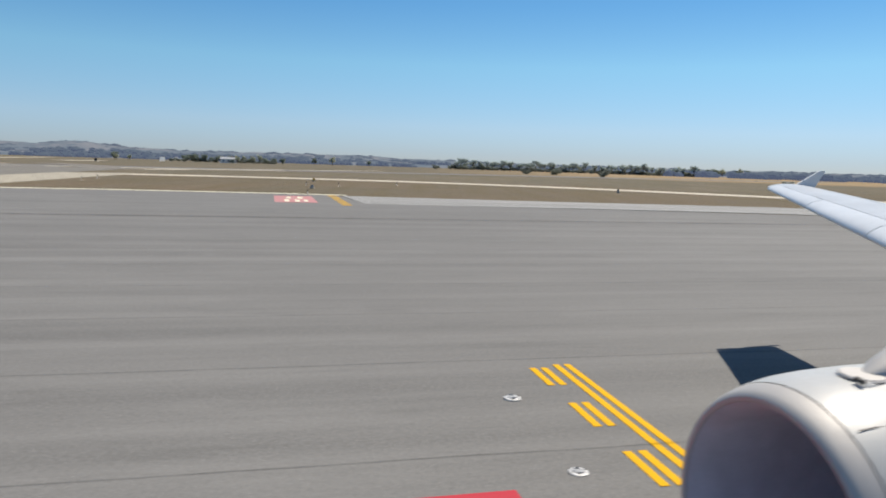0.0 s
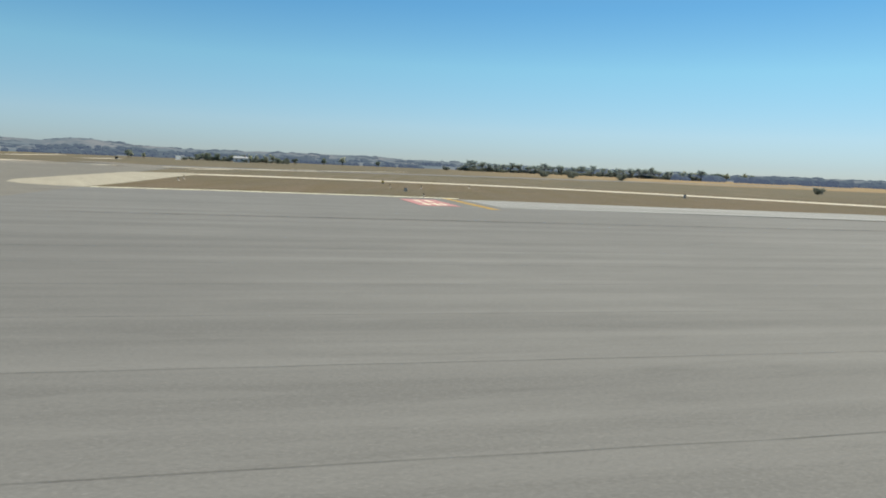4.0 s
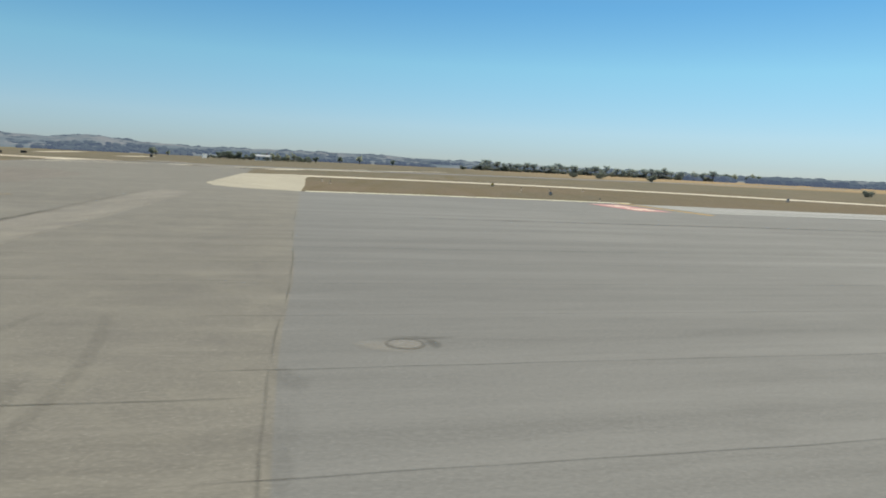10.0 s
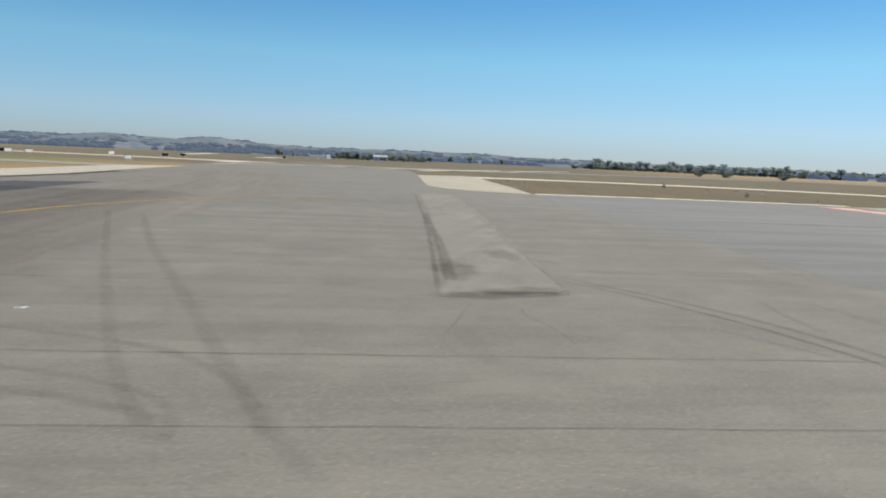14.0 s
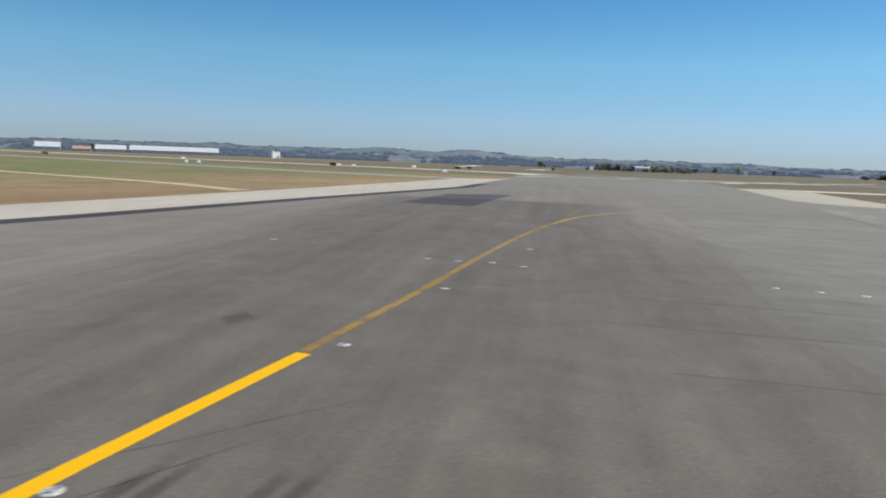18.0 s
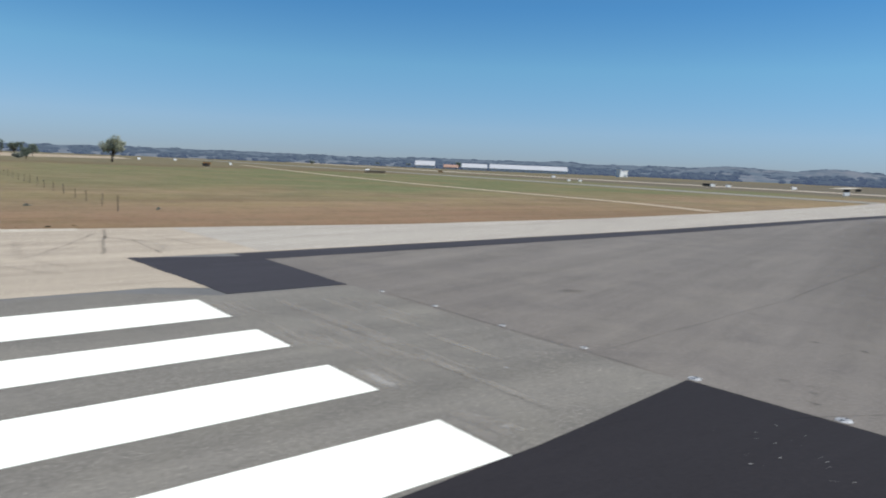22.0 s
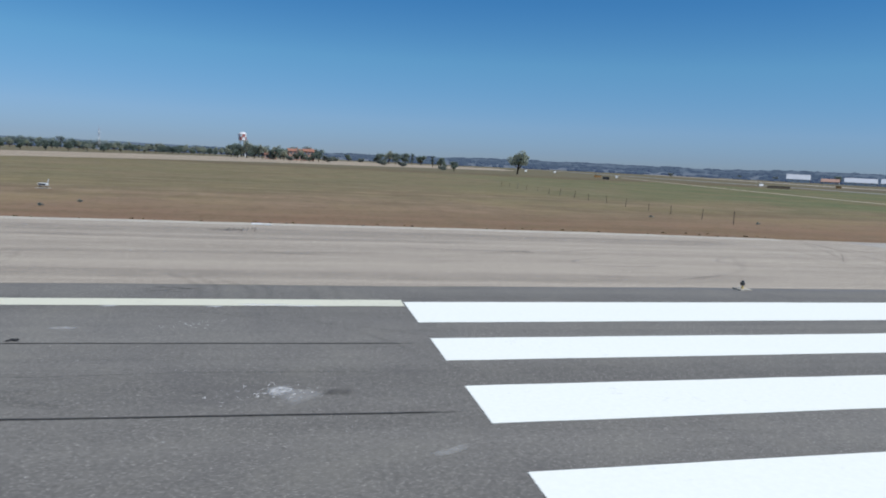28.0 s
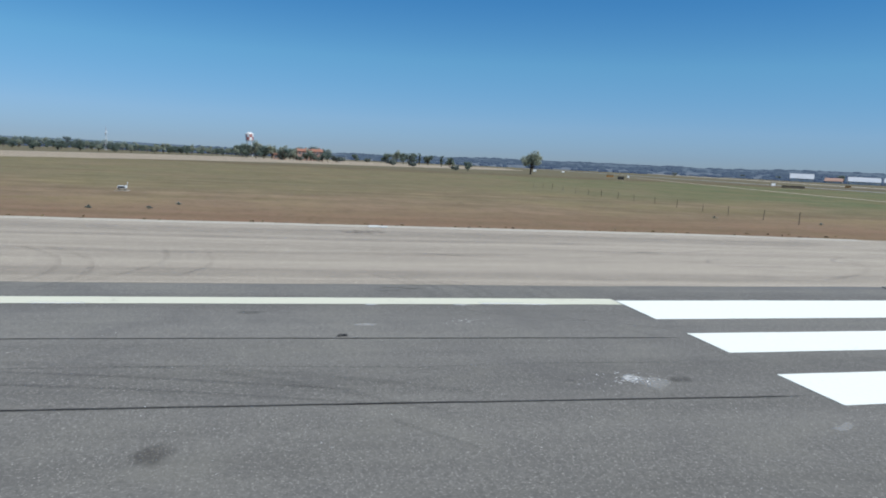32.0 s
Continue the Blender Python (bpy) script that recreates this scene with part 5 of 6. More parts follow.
def bearing(az, d, eye=(-85.6, -80.6)):
    return (eye[0] - math.sin(radians(az)) * d, eye[1] + math.cos(radians(az)) * d)


lone = plant("oak", (-380.5, 22.6), 1.05, 2, "lone pale olive tree with a rounded airy crown in the field")
lone.matrix_basis = lone.matrix_basis @ Matrix.Diagonal((1.22, 1.22, 1.0, 1))
for az, d, kind, s in ((82.5, 505, "oak", 0.92), (81.7, 510, "oak", 1.0), (81.1, 500, "oak", 0.95), (80.4, 512, "oak", 0.98), (79.8, 515, "slim", 0.8), (79.1, 520, "oak", 0.9), (82.0, 432, "shrub", 1.6), (80.4, 400, "shrub", 1.2), (78.0, 440, "slim", 0.66),
                       (77.3, 432, "oak", 0.72), (76.8, 330, "shrub", 0.95), (75.8, 300, "oak", 0.5), (85.0, 520, "oak", 0.7), (84.0, 560, "shrub", 1.2), (86.1, 540, "shrub", 1.3)):
    plant(kind, bearing(az, d), s)
for i in range(20):
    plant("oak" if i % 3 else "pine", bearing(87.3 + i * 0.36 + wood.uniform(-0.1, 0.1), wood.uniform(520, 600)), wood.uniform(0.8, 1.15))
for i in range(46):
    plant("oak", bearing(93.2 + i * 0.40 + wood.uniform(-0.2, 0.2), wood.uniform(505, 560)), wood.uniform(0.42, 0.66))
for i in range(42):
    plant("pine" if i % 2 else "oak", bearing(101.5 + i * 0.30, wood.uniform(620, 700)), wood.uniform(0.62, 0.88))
for i in range(26):
    plant("oak", bearing(92.5 + i * 0.42, wood.uniform(600, 680)), wood.uniform(0.6, 0.8))
for az, d in ((109.4, 425), (108.1, 395), (106.6, 411), (105.2, 420), (104.0, 425), (102.9, 416), (101.8, 440), (100.2, 455), (99.2, 480), (97.9, 500)):
    plant("oak", bearing(az, d), wood.uniform(0.42, 0.58))
for i in range(62):
    x = 10 + i * 3.5
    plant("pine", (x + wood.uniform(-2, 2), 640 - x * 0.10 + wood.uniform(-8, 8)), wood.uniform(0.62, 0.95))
for i in range(64):
    x = 6 + i * 3.5
    plant("shrub", (x, 634 - x * 0.10 + wood.uniform(-5, 5)), wood.uniform(1.0, 1.7))
for i in range(12):
    plant("oak", (225 + i * 7 + wood.uniform(-3, 3), 690 + wood.uniform(-14, 14)), wood.uniform(0.8, 1.0))
for at, s in (((47, 404), 1.2), ((65, 410), 1.5), ((87, 380), 1.5), ((112, 226), 0.85), ((-8, 600), 1.4)):
    plant("shrub", at, s)
for i in range(22):
    plant("oak", (-208 + i * 3.7 + wood.uniform(-2, 2), 545 + wood.uniform(-12, 12)), wood.uniform(0.45, 0.75))
for i in range(18):
    plant("shrub", (-210 + i * 4.6, 540 + wood.uniform(-6, 6)), wood.uniform(0.9, 1.4))
for at, s in (((-236, 500), 0.5), ((-229, 505), 0.45), ((-243, 512), 0.7), ((-100, 620), 0.8), ((-120, 640), 0.7), ((-72, 660), 0.6)):
    plant("oak", at, s)
for az, d, kind, s in ((51, 760, "oak", 0.9), (55, 800, "shrub", 1.6), (57.5, 800, "shrub", 1.5), (63, 700, "shrub", 1.2)):
    plant(kind, bearing(az, d, (-80, -35)), s)


# ---- far buildings ----
def hangar(a, b, deep, h, label, doors=4, wall=WALL_WHITE, roof=WALL_WHITE):
    ax, bx = Vector(a), Vector(b)
    w = (bx - ax).length
    turn = math.degrees(math.atan2(bx.y - ax.y, bx.x - ax.x))
    e = thing("hangar", pose((a[0] + b[0]) / 2, (a[1] + b[1]) / 2, -0.05, 0, 0, turn), label, "hangar", "distant hangars")
    bm = bmesh.new()
    low = h * 0.42
    box(bm, (w, deep, low), (0, deep / 2, 0))
    part("wall", bm, wall, e)
    bm = bmesh.new()
    vs = [bm.verts.new((x, y, z)) for x in (-w / 2 - 0.5, w / 2 + 0.5) for y, z in ((-0.6, low), (deep / 2, h * 1.12), (deep + 0.6, low), (deep + 0.6, low + 0.3), (deep / 2, h * 1.12 + 0.3), (-0.6, low + 0.3))]
    bm.faces.new(vs[:6])
    bm.faces.new(vs[6:][::-1])
    for i in range(6):
        bm.faces.new((vs[i], vs[i + 6], vs[(i + 1) % 6 + 6], vs[(i + 1) % 6]))
    bmesh.ops.recalc_face_normals(bm, faces=bm.faces)
    part("roof", bm, roof, e)
    for i in range(doors):
        bm = bmesh.new()
        dw = w / doors * 0.8
        box(bm, (dw, 0.25, low * 0.7), (-w / 2 + (i + 0.5) * w / doors, -0.10, 0.02))
        part("door", bm, ROOF_PALE, e)
        bm = bmesh.new()
        box(bm, (dw * 0.3, 0.2, low * 0.10), (-w / 2 + (i + 0.5) * w / doors, -0.08, low * 0.8))
        part("window", bm, PANE, e)
    return e


hangar((-652, 371), (-640, 386), 14, 6.4, "small white hangar with a pale roof", 2)
hangar((-623, 408), (-607, 427), 16, 5.6, "low white hangar with a pale roof", 3)
hangar((-606, 430), (-551, 484), 22, 6.0, "long white warehouse with a pale roof", 9)
hangar((-640, 398), (-630, 408), 10, 4.0, "low grey-brown shed between the hangars", 1, WALL_GREY, PLASTER)
ac = thing("white_terminal_block", pose(-480.5, 477.8, -0.05, 0, 0, 98), "small white block with a notched roofline", "building")
bm = bmesh.new()
box(bm, (13.6, 4.0, 5.2), (0, 0, 0))
part("wall", bm, SIGN_WHITE, ac)
for x, w, h in ((-5.6, 2.2, 1.6), (3.4, 6.6, 0.7)):
    bm = bmesh.new()
    box(bm, (w, 4.4, h), (x, 0, 5.2))
    part("parapet", bm, SIGN_WHITE, ac)
bm = bmesh.new()
box(bm, (3.6, 0.2, 2.2), (2.2, -2.5, 0))
part("door", bm, WALL_GREY, ac)


def house(at, turn, w, d, h, label, wall=PLASTER, roof=ROOF_TILE):
    e = thing("house", pose(at[0], at[1], -0.05, 0, 0, turn), label, "house", "houses among the trees")
    bm = bmesh.new()
    box(bm, (w, d, h))
    part("wall", bm, wall, e)
    bm = bmesh.new()
    vs = [bm.verts.new((x, y, z)) for x in (-w / 2 - 0.4, w / 2 + 0.4) for y, z in ((-d / 2 - 0.5, h - 0.1), (0, h + d * 0.22), (d / 2 + 0.5, h - 0.1))]
    for f in ((0, 1, 2), (5, 4, 3), (0, 3, 4, 1), (1, 4, 5, 2), (2, 5, 3, 0)):
        bm.faces.new([vs[i] for i in f])
    bmesh.ops.recalc_face_normals(bm, faces=bm.faces)
    part("roof", bm, roof, e)
    for z in (0.9, 3.9) if h > 5 else (0.9,):
        for i in range(3):
            win = thing("window", Matrix.Identity(4), "", "")
            win.parent = e
            for key in ("label", "category"):
                if key in win:
                    del win[key]
            bm = bmesh.new()
            box(bm, (1.3, 0.14, 1.6), ((i - 1) * w * 0.3, -d / 2, z))
            part("frame", bm, WALL_WHITE, win)
            bm = bmesh.new()
            box(bm, (1.0, 0.1, 1.3), ((i - 1) * w * 0.3, -d / 2 - 0.05, z + 0.15))
            part("pane", bm, PANE, win)
    part("chimney", box(bmesh.new(), (0.8, 0.8, 1.8), (w * 0.25, 0, h + d * 0.1)), PLASTER, e)
    return e


for az, d, k, sz in ((88.6, 452, "oak", 0.75), (90.2, 455, "oak", 0.8), (87.2, 450, "oak", 0.7), (91.6, 450, "oak", 0.9), (92.8, 460, "oak", 1.15), (93.5, 465, "oak", 1.1), (88.9, 440, "oak", 0.62), (88.3, 438, "oak", 0.55), (89.9, 442, "oak", 0.7), (87.6, 440, "oak", 0.65), (90.7, 445, "oak", 0.8), (92.2, 452, "oak", 1.0), (86.5, 452, "shrub", 1.6), (89.5, 445, "shrub", 1.3), (87.9, 447, "shrub", 1.2), (90.9, 448, "shrub", 1.5)):
    plant(k, bearing(az, d), sz)
house(bearing(89.2, 470), 100, 8, 7, 6.0, "orange-red rendered farmhouse with a tiled roof")
house(bearing(88.1, 474), 96, 7, 7, 6.2, "orange-red rendered house with a tiled roof")
house(bearing(91.0, 470), 92, 8, 6, 3.2, "low reddish outbuilding with a tiled roof")
house((-168, 540), 20, 12, 6, 3.2, "low pale farmhouse among the trees", TOWER_WHITE, WALL_GREY)

tw = thing("water_tower", pose(*bearing(93.3, 560), -0.05) @ Matrix.Diagonal((1.0, 1.0, 1.0, 1)), "faded red and white chequered water tower above the trees", "water tower")
for i in range(4):
    a = i * math.pi / 2 + 0.78
    part("leg", tube(bmesh.new(), [(math.cos(a) * 3.0, math.sin(a) * 3.0, 0), (math.cos(a) * 2.2, math.sin(a) * 2.2, 12.5)], 0.32, 0.26), TOWER_WHITE, tw)
part("platform", lathe(bmesh.new(), [(0, 12.2), (3.2, 12.2), (3.4, 12.6), (0, 12.6)], 16), TOWER_WHITE, tw)
for k in range(2):
    for i in range(8):
        a0, a1 = i * math.pi / 4, (i + 1) * math.pi / 4
        z0, z1 = 12.6 + k * 2.4, 15.0 + k * 2.4
        bm = bmesh.new()
        ring = [bm.verts.new((math.cos(a) * r, math.sin(a) * r, z)) for z in (z0, z1) for r in (2.6, 3.0) for a in (a0, (a0 + a1) / 2, a1)]
        for f in ((3, 4, 10, 9), (4, 5, 11, 10), (0, 6, 7, 1), (1, 7, 8, 2), (6, 9, 10, 7), (7, 10, 11, 8), (0, 1, 4, 3), (1, 2, 5, 4), (0, 3, 9, 6), (2, 8, 11, 5)):
            bm.faces.new([ring[j] for j in f])
        bmesh.ops.recalc_face_normals(bm, faces=bm.faces)
        part("panel", bm, TOWER_RED if (i + k) % 2 else TOWER_WHITE, tw, "red tank panel" if (i + k) % 2 else "white tank panel")
part("dome", lathe(bmesh.new(), [(3.1, 17.3), (2.4, 18.1), (1.0, 18.6), (0, 18.7)], 16), TOWER_WHITE, tw)
mast = thing("radio_mast", pose(*bearing(103.5, 610), -0.05), "thin white lattice radio mast above the trees", "mast")
for i in range(3):
    a = i * 2 * math.pi / 3
    part("rail", tube(bmesh.new(), [(math.cos(a) * 1.3, math.sin(a) * 1.3, 0), (math.cos(a) * 0.35, math.sin(a) * 0.35, 15.5)], 0.11, 0.07, 5), TOWER_WHITE, mast)
for i in range(10):
    z, r0, r1 = i * 1.5, 1.3 - i * 0.092, 1.3 - (i + 1) * 0.092
    part("brace", tube(bmesh.new(), [(r0, 0, z), (-r1 * 0.5, r1 * 0.87, z + 1.5), (-r1 * 0.5, -r1 * 0.87, z + 1.5), (r1, 0, z + 1.5)], 0.05, 0.05, 4), TOWER_WHITE, mast)
part("aerial", tube(bmesh.new(), [(0, 0, 14.5), (0, 0, 19.0)], 0.09, 0.04, 5), TOWER_RED, mast)
part("platform", lathe(bmesh.new(), [(0, 13.0), (1.2, 13.0), (1.2, 13.3), (0, 13.3)], 10), TOWER_WHITE, mast)

# ---- far land ----
SKYLINE = ((-60, 6.5), (-34, 6.8), (-27, 7.6), (-24, 6.3), (-21, 7.2), (-10, 8), (0, 9.5), (3, 11.6), (9, 12), (17, 10.8), (20.4, 12.6), (22.4, 15.8), (24.1, 18.4), (25.5, 16.4), (27, 13.8), (29, 15.2), (31.4, 17.2), (34.5, 13.6), (37.5, 13.4), (42, 12.4), (43.6, 14.4),
           (47.5, 12.6), (53, 12.4), (61, 9.4), (70, 10), (77, 9.6), (82, 8.2), (86, 6.8), (95, 6.6), (105, 8.5), (130, 8))


def skyline(az):
    for (a, h), (b, k) in zip(SKYLINE, SKYLINE[1:]):
        if a <= az <= b:
            t = (az - a) / (b - a)
            t = t * t * (3 - 2 * t)
            return h + (k - h) * t
    return 8.0


bm = bmesh.new()
grid = []
for i in range(481):
    az = -62 + i * 0.40
    line = []
    for d, f in ((800, -0.06), (840, 0.22), (875, 0.50), (910, 0.80), (950, 1.0), (1040, 0.85)):
        p = bearing(az, d, (-50, -30))
        h = skyline(az) * f * (1 + 0.05 * noise.noise(Vector((az * 0.9, d * 0.01, 1.0))) + 0.03 * noise.noise(Vector((az * 3.1, d * 0.03, 4.0))))
        line.append(bm.verts.new((p[0], p[1], max(h, -1.0))))
    grid.append(line)
for a, b in zip(grid, grid[1:]):
    for i in range(5):
        bm.faces.new((a[i], a[i + 1], b[i + 1], b[i]))
bmesh.ops.recalc_face_normals(bm, faces=bm.faces)
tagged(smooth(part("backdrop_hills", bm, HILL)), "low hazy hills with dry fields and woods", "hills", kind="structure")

bv, bf = [], []
brng = random.Random(5)


def clump(x, y, z, r, h):
    n0 = len(bv)
    bv.append((x + brng.uniform(-0.3, 0.3) * r, y, z + h))
    for ring, (rr, zz) in enumerate(((0.75, 0.72), (1.0, 0.35), (0.8, -0.05))):
        for k in range(6):
            a = k * math.pi / 3 + ring * 0.5
            q = rr * r * brng.uniform(0.75, 1.2)
            bv.append((x + math.cos(a) * q, y + math.sin(a) * q, z + zz * h * brng.uniform(0.85, 1.15)))
    for k in range(6):
        bf.append((n0, n0 + 1 + k, n0 + 1 + (k + 1) % 6))
    for ring in (0, 1):
        for k in range(6):
            a, b = n0 + 1 + ring * 6 + k, n0 + 1 + ring * 6 + (k + 1) % 6
            bf.append((a, a + 6, b + 6, b))


for i in range(3600):
    az = brng.uniform(-60, 118)
    d = brng.uniform(760, 880)
    if noise.noise(Vector((az * 0.22, d * 0.01, 2.0))) < -0.12 and az < 42:
        continue
    if az > 57 and brng.random() < 0.78:   # open fields before the western rise
        continue
    p = bearing(az, d, (-50, -30))
    clump(p[0], p[1], max(-0.2, skyline(az) * (d - 805) / 145 * 0.8 - 0.5), brng.uniform(3, 7), brng.uniform(2.4, 5.2) * (0.75 if az > 55 else 1.0))
for i in range(3400):
    az = brng.uniform(-34, 100)
    d = brng.uniform(850, 955)
    if noise.noise(Vector((az * 0.45, d * 0.016, 9.0))) < (0.0 if az < 42 else -0.35):
        continue
    p = bearing(az, d, (-50, -30))
    f = min(0.97, 0.25 + (d - 840) / 110 * 0.72)
    clump(p[0], p[1], skyline(az) * f - 0.8, brng.uniform(3, 8), brng.uniform(1.2, 2.8))
for i in range(170):
    az = brng.choice((-22.5, -26.5, -30.5, -36)) + brng.uniform(-1.5, 1.5)
    d = brng.uniform(690, 760)
    p = bearing(az, d, (-50, -30))
    clump(p[0], p[1], -0.2, brng.uniform(4, 7), brng.uniform(4.5, 6.5))
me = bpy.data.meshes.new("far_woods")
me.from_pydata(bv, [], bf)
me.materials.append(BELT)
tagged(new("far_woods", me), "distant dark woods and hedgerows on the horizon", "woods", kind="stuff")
qb = bmesh.new()
for az, d, w, f in ((23.3, 935, 9, 0.78), (22.7, 928, 7, 0.70), (24.0, 940, 6, 0.80), (20.6, 930, 7, 0.74)):
    p = bearing(az, d, (-50, -30))
    z = skyline(az) * f
    s = Vector((math.cos(radians(az)), math.sin(radians(az)), 0)) * w
    o = [Vector((*p, z)) + s * u + Vector((0, 0, v)) for u, v in ((-1, 0.2), (-0.4, -0.9), (0.8, -1.1), (1, 0.1), (0.3, 1.1), (-0.6, 0.9))]
    o = [q - Vector((-math.sin(radians(az)), math.cos(radians(az)), 0)) * (9 - 2 * (q.z - z)) for q in o]
    front = [qb.verts.new(q) for q in o]
    back = [qb.verts.new(q + Vector((-math.sin(radians(az)), math.cos(radians(az)), -0.3)) * 30) for q in o]
    qb.faces.new(front)
    for i in range(6):
        qb.faces.new((front[i], back[i], back[(i + 1) % 6], front[(i + 1) % 6]))
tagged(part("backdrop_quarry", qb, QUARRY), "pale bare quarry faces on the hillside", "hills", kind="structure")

# ---- the airliner's wing and engine, as it stands when the shot begins ----
PLANE = pose(-0.422, -3.076, 0, 0, 0, 103.90)   # x to the plane's right, y ahead, z up


def foil(s):
    """Half thickness of the wing section at s, from nose to tail, for a chord of 1."""
    return 0.60 * (0.2969 * math.sqrt(s) - 0.126 * s - 0.3516 * s * s + 0.2843 * s ** 3 - 0.1036 * s ** 4)


def station(span):
    """Nose (ahead), chord and height of the wing at a distance from the window."""
    nose = -12.9 + (16.1 - span) * 0.512
    tail = -14.72 + (16.1 - span) * 0.24 if span > 5.6 else -14.72 + 10.5 * 0.24
    return nose, nose - tail, 4.02 - (16.1 - span) * 0.086


def wing_piece(name, spans, s0, s1, mat, parent, label="", lift=0.0, n=8):
    bm = bmesh.new()
    rings = []
    for span in spans:
        nose, chord, z = station(span)
        ss = [s0 + (s1 - s0) * (0.5 - 0.5 * math.cos(math.pi * i / n)) for i in range(n + 1)]
        camber = lambda s: 0.02 * math.sin(math.pi * min(s, 1))
        up = [(span, nose - chord * s, z + chord * (foil(s) + camber(s)) + lift) for s in ss]
        dn = [(span, nose - chord * s, z + chord * (-foil(s) * 0.75 + camber(s)) - 0.004) for s in ss]
        rings.append([bm.verts.new(q) for q in up + dn[::-1]])
    m = len(rings[0])
    for a, b in zip(rings, rings[1:]):
        for i in range(m):
            bm.faces.new((a[i], a[(i + 1) % m], b[(i + 1) % m], b[i]))
    bm.faces.new(rings[0][::-1])
    bm.faces.new(rings[-1])
    bmesh.ops.remove_doubles(bm, verts=bm.verts, dist=0.0004)
    bmesh.ops.recalc_face_normals(bm, faces=bm.faces)
    return smooth_sharp(part(name, bm, mat, parent, label))


def smooth_sharp(ob):
    for p in ob.data.polygons:
        p.use_smooth = len(p.vertices) <= 4
    ob.data.set_sharp_from_angle(angle=radians(35))
    return ob


wing = thing("airliner_wing", PLANE, "pale grey swept airliner wing with a tip fence", "aircraft wing")
for a, b in ((3.4, 5.6), (5.63, 9.3), (9.33, 12.6), (12.63, 16.0)):
    wing_piece("slat", [a, (a + b) / 2, b], 0.0, 0.155, WING_LIGHT, wing, "pale leading-edge slat")
wing_piece("wing_box", [1.2, 3.4, 5.6, 9, 12.5, 16.05], 0.160, 0.70, WING_GREY, wing)
for a, b in ((5.8, 8.1), (8.13, 10.4), (10.43, 12.5)):
    wing_piece("spoiler", [a, b], 0.56, 0.698, WING_PANEL, wing, "light grey spoiler panel", 0.006, 4)
for a, b, lab in ((1.2, 5.5, "inner flap"), (5.55, 12.4, "outer flap"), (12.45, 16.05, "aileron")):
    wing_piece("flap" if "flap" in lab else "aileron", [a, (a + b) / 2, b], 0.705, 0.985, WING_PANEL, wing, "grey " + lab)
wing_piece("wing_tip", [16.06, 16.15], 0.02, 0.97, WING_LIGHT, wing, "pale wing tip cap")
bm = bmesh.new()
fence = [(-13.80, 4.10), (-14.58, 4.53), (-14.76, 4.53), (-14.46, 4.06), (-14.78, 3.72), (-14.62, 3.70), (-13.74, 3.99)]
fa = [bm.verts.new((16.15, y, z)) for y, z in fence]
fb2 = [bm.verts.new((16.21, y, z)) for y, z in fence]
bm.faces.new(fa)
bm.faces.new(fb2[::-1])
for i in range(7):
    bm.faces.new((fa[i], fb2[i], fb2[(i + 1) % 7], fa[(i + 1) % 7]))
bmesh.ops.recalc_face_normals(bm, faces=bm.faces)
part("tip_fence", bm, WING_LIGHT, wing, "arrow-shaped pale wing tip fence")
for span in (6.6, 9.4, 12.2):
    nose, chord, z = station(span)
    bm = lathe(bmesh.new(), [(0, -1.5), (0.10, -1.2), (0.17, -0.5), (0.17, 0.3), (0.10, 0.9), (0, 1.3)], 12, pose(span, nose - chord * 0.86, z - 0.12 - 0.03 * chord, 90, 0, 0))
    smooth(part("flap_track_fairing", bm, WING_PANEL, wing))

ENG_Y, ENG_Z, ENG_X = -3.475, 1.80, 4.05
engine = thing("jet_engine", PLANE @ pose(ENG_X, ENG_Y, ENG_Z, 90, 0, 0), "white turbofan engine with a bare metal inlet lip", "jet engine")
# the lathe's z runs aft from the lip


def ring_piece(name, profile, mat, label="", seg=56):
    return smooth_sharp(part(name, lathe(bmesh.new(), profile, seg), mat, engine, label))


ring_piece("inlet_lip", [(0.95, -0.016), (0.967, -0.030), (0.99, -0.034), (1.015, -0.02), (1.04, 0.02), (1.065, 0.075), (1.085, 0.135), (1.07, 0.14), (0.96, 0.0)], LIP, "polished bare metal inlet lip")
ring_piece("inlet_barrel", [(0.947, -0.012), (0.915, 0.06), (0.885, 0.18), (0.862, 0.345), (0.85, 0.7), (0.86, 1.55), (0.90, 1.55), (0.90, 0.345), (0.955, 0.0)], INLET, "dark acoustic liner")
ring_piece("fan_cowl", [(1.089, 0.147), (1.115, 0.24), (1.137, 0.352), (1.165, 0.6), (1.185, 0.95), (1.19, 1.35), (1.185, 1.75), (1.10, 1.75), (1.05, 0.36), (1.07, 0.147)], COWL, "white painted fan cowl")
ring_piece("thrust_reverser", [(1.184, 1.762), (1.16, 2.2), (1.09, 2.8), (0.99, 3.3), (0.93, 3.3), (1.02, 2.7), (1.09, 1.77)], COWL, "white thrust reverser sleeve")
ring_piece("core_cowl", [(0.68, 2.6), (0.70, 3.2), (0.60, 3.8), (0.45, 4.3), (0.40, 4.3), (0.55, 3.2)], STEEL, "bare metal core cowl")
ring_piece("exhaust_cone", [(0.36, 3.6), (0.28, 4.4), (0.05, 5.0), (0, 5.0)], STEEL)
ring_piece("spinner", [(0, 1.05), (0.12, 1.18), (0.24, 1.40), (0.27, 1.52)], FAN, "dark fan spinner", 24)
ring_piece("fan_case", [(0.27, 1.60), (0.86, 1.60), (0.86, 1.66), (0.27, 1.66)], INLET, "dark fan stage behind the blades")
blade_bm = bmesh.new()
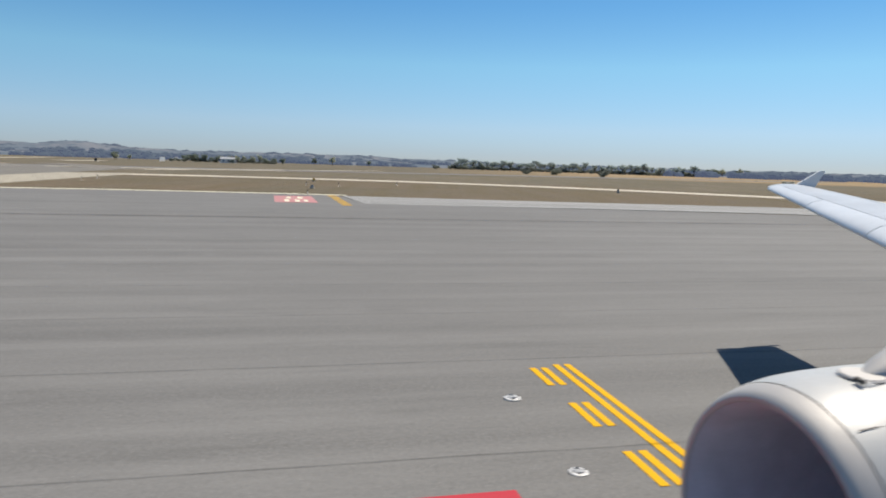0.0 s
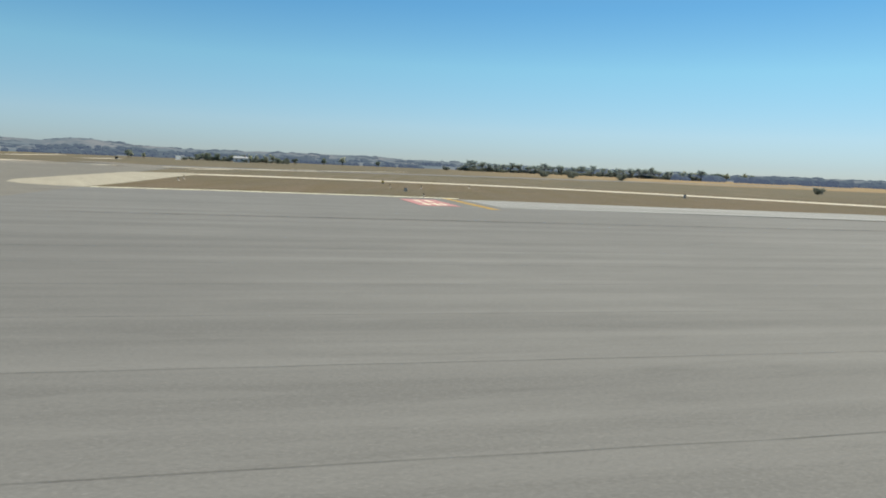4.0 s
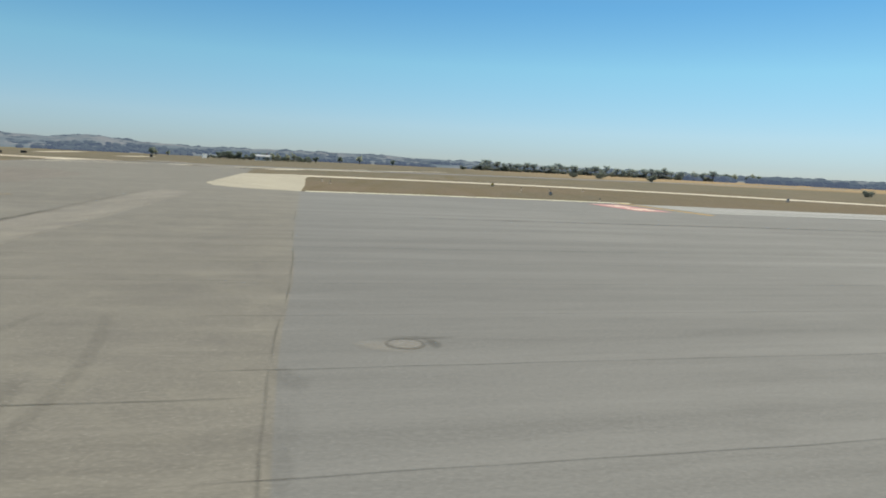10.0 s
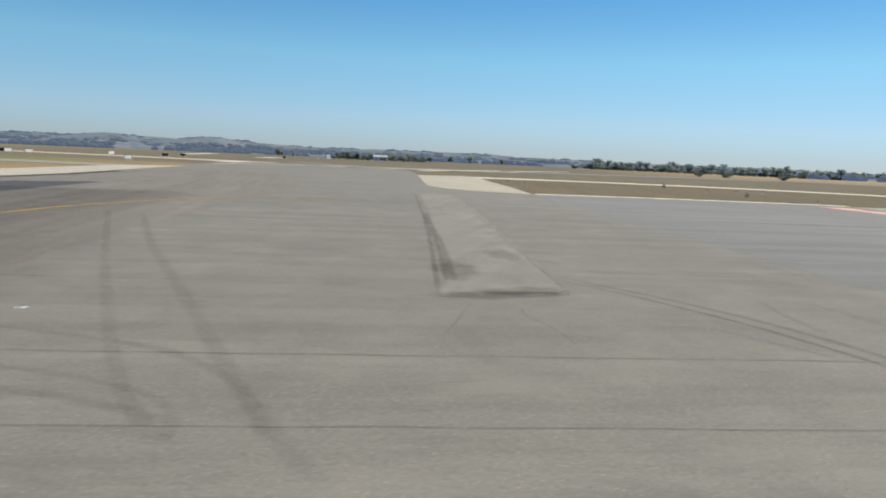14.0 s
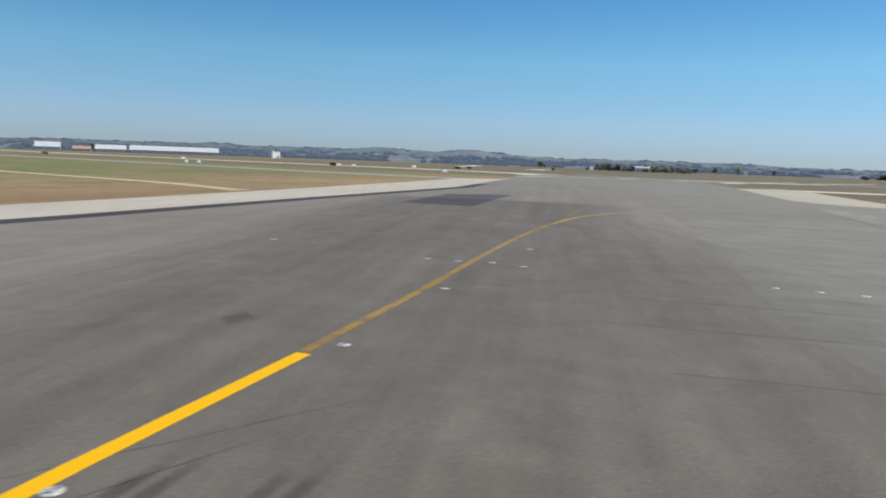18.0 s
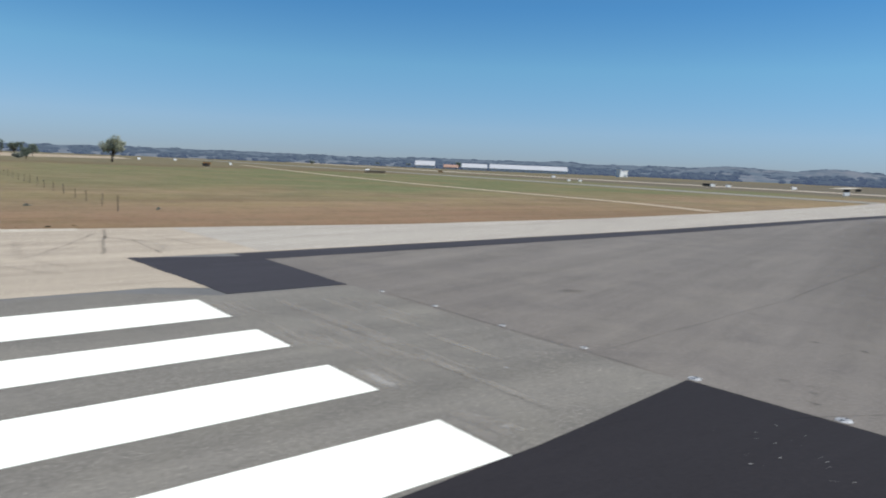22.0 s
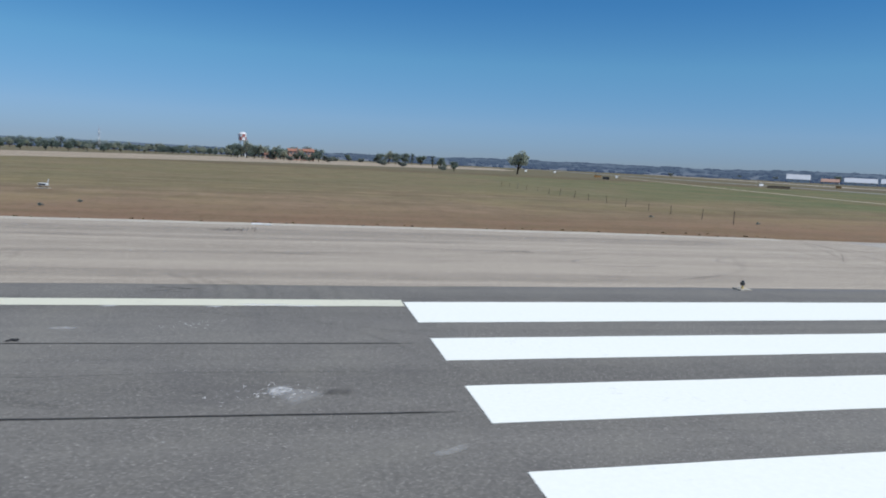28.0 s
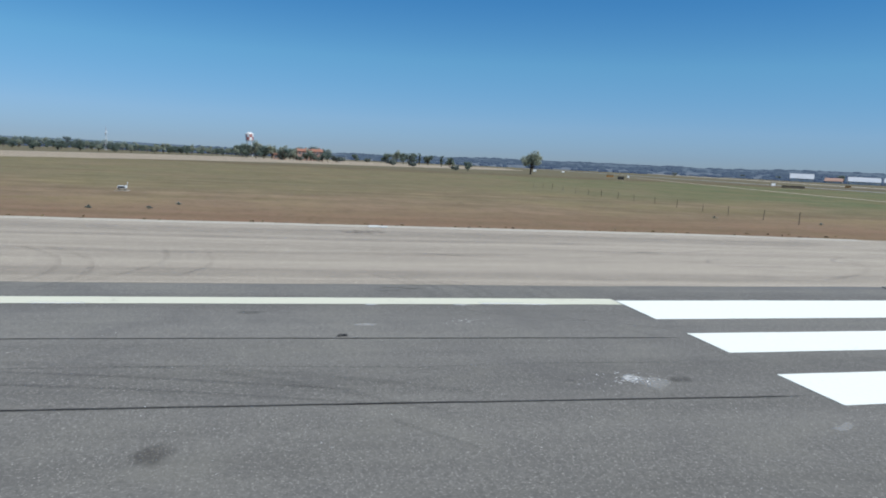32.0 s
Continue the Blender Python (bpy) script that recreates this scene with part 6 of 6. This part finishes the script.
for i, (r, tw_) in enumerate(((0.26, 20), (0.45, 35), (0.65, 50), (0.845, 60))):
    c = Vector((math.sin(radians(tw_)), math.cos(radians(tw_))))
    for s in (-1, 1):
        blade_bm.verts.new((r, s * c.x * 0.085, 1.52 - s * c.y * 0.05))
blade_bm.verts.ensure_lookup_table()
for i in range(3):
    blade_bm.faces.new([blade_bm.verts[j] for j in (i * 2, i * 2 + 1, i * 2 + 3, i * 2 + 2)])
bmesh.ops.solidify(blade_bm, geom=blade_bm.faces[:], thickness=0.012)
blade = part("fan_blade", blade_bm, FAN, engine)
for i in range(1, 30):
    b = new("fan_blade", blade.data)
    b.parent = engine
    b.matrix_basis = pose(0, 0, 0, 0, 0, i * 12)
# in the engine's own axes y is up and -x faces the cabin
for a, z0, z1 in ((118, 0.20, 1.74), (205, 0.37, 3.2), (60, 0.37, 3.2)):
    bm = bmesh.new()
    prev = None
    for i in range(17):
        z = z0 + (z1 - z0) * i / 16
        r = (1.108 + (1.19 - 1.108) * min(1, (z - 0.20) / 0.85) ** 0.7 if z < 1.5 else 1.19 - (z - 1.5) * 0.06 - max(0, z - 2.2) * 0.10) + 0.003
        row = [bm.verts.new((r * math.cos(radians(a + da)), r * math.sin(radians(a + da)), z)) for da in (-0.3, 0.3)]
        if prev:
            bm.faces.new((prev[0], prev[1], row[1], row[0]))
        prev = row
    part("panel_gap", bm, DARK_METAL, engine, "dark panel gap")
bm = bmesh.new()
rows = []
for z, lo, hi, w in ((0.74, 1.12, 1.19, 0.05), (0.86, 1.10, 1.27, 0.13), (1.1, 1.08, 1.40, 0.20), (1.7, 1.05, 1.52, 0.24), (2.6, 0.95, 1.62, 0.27), (4.2, 0.5, 1.60, 0.27), (6.0, 0.9, 1.45, 0.20)):
    rows.append([bm.verts.new((math.cos(t) * w, (lo + hi) / 2 + math.sin(t) * (hi - lo) / 2, z)) for t in [k * math.pi / 6 for k in range(12)]])
for a, b in zip(rows, rows[1:]):
    for k in range(12):
        bm.faces.new((a[k], a[(k + 1) % 12], b[(k + 1) % 12], b[k]))
bm.faces.new(rows[0])
bm.faces.new(rows[-1])
bmesh.ops.recalc_face_normals(bm, faces=bm.faces)
smooth_sharp(part("pylon", bm, LIP, engine, "bare metal engine pylon"))
bm = bmesh.new()
lathe(bm, [(0.0, 0.014), (0.15, 0.014), (0.165, 0.0)], 24, pose(-0.02, 1.172, 0.70, -90, 0, 2))
part("access_disc", bm, LIP, engine, "round metal access cover")
bm = bmesh.new()
box(bm, (0.13, 0.16, 0.03), (0, 0, 0), 0, 0.01, 0.5)
bmesh.ops.transform(bm, matrix=pose(-0.15, 1.140, 0.62, -90, 0, 8), verts=bm.verts)
part("vent_scoop", bm, COWL, engine, "small metal vent scoop")
bm = bmesh.new()
box(bm, (0.07, 0.03, 0.03), (0, 0, 0))
bmesh.ops.transform(bm, matrix=pose(-0.15, 1.168, 0.545, -90, 0, 8), verts=bm.verts)
part("vent_opening", bm, SIGN_BACK, engine, "dark vent opening")
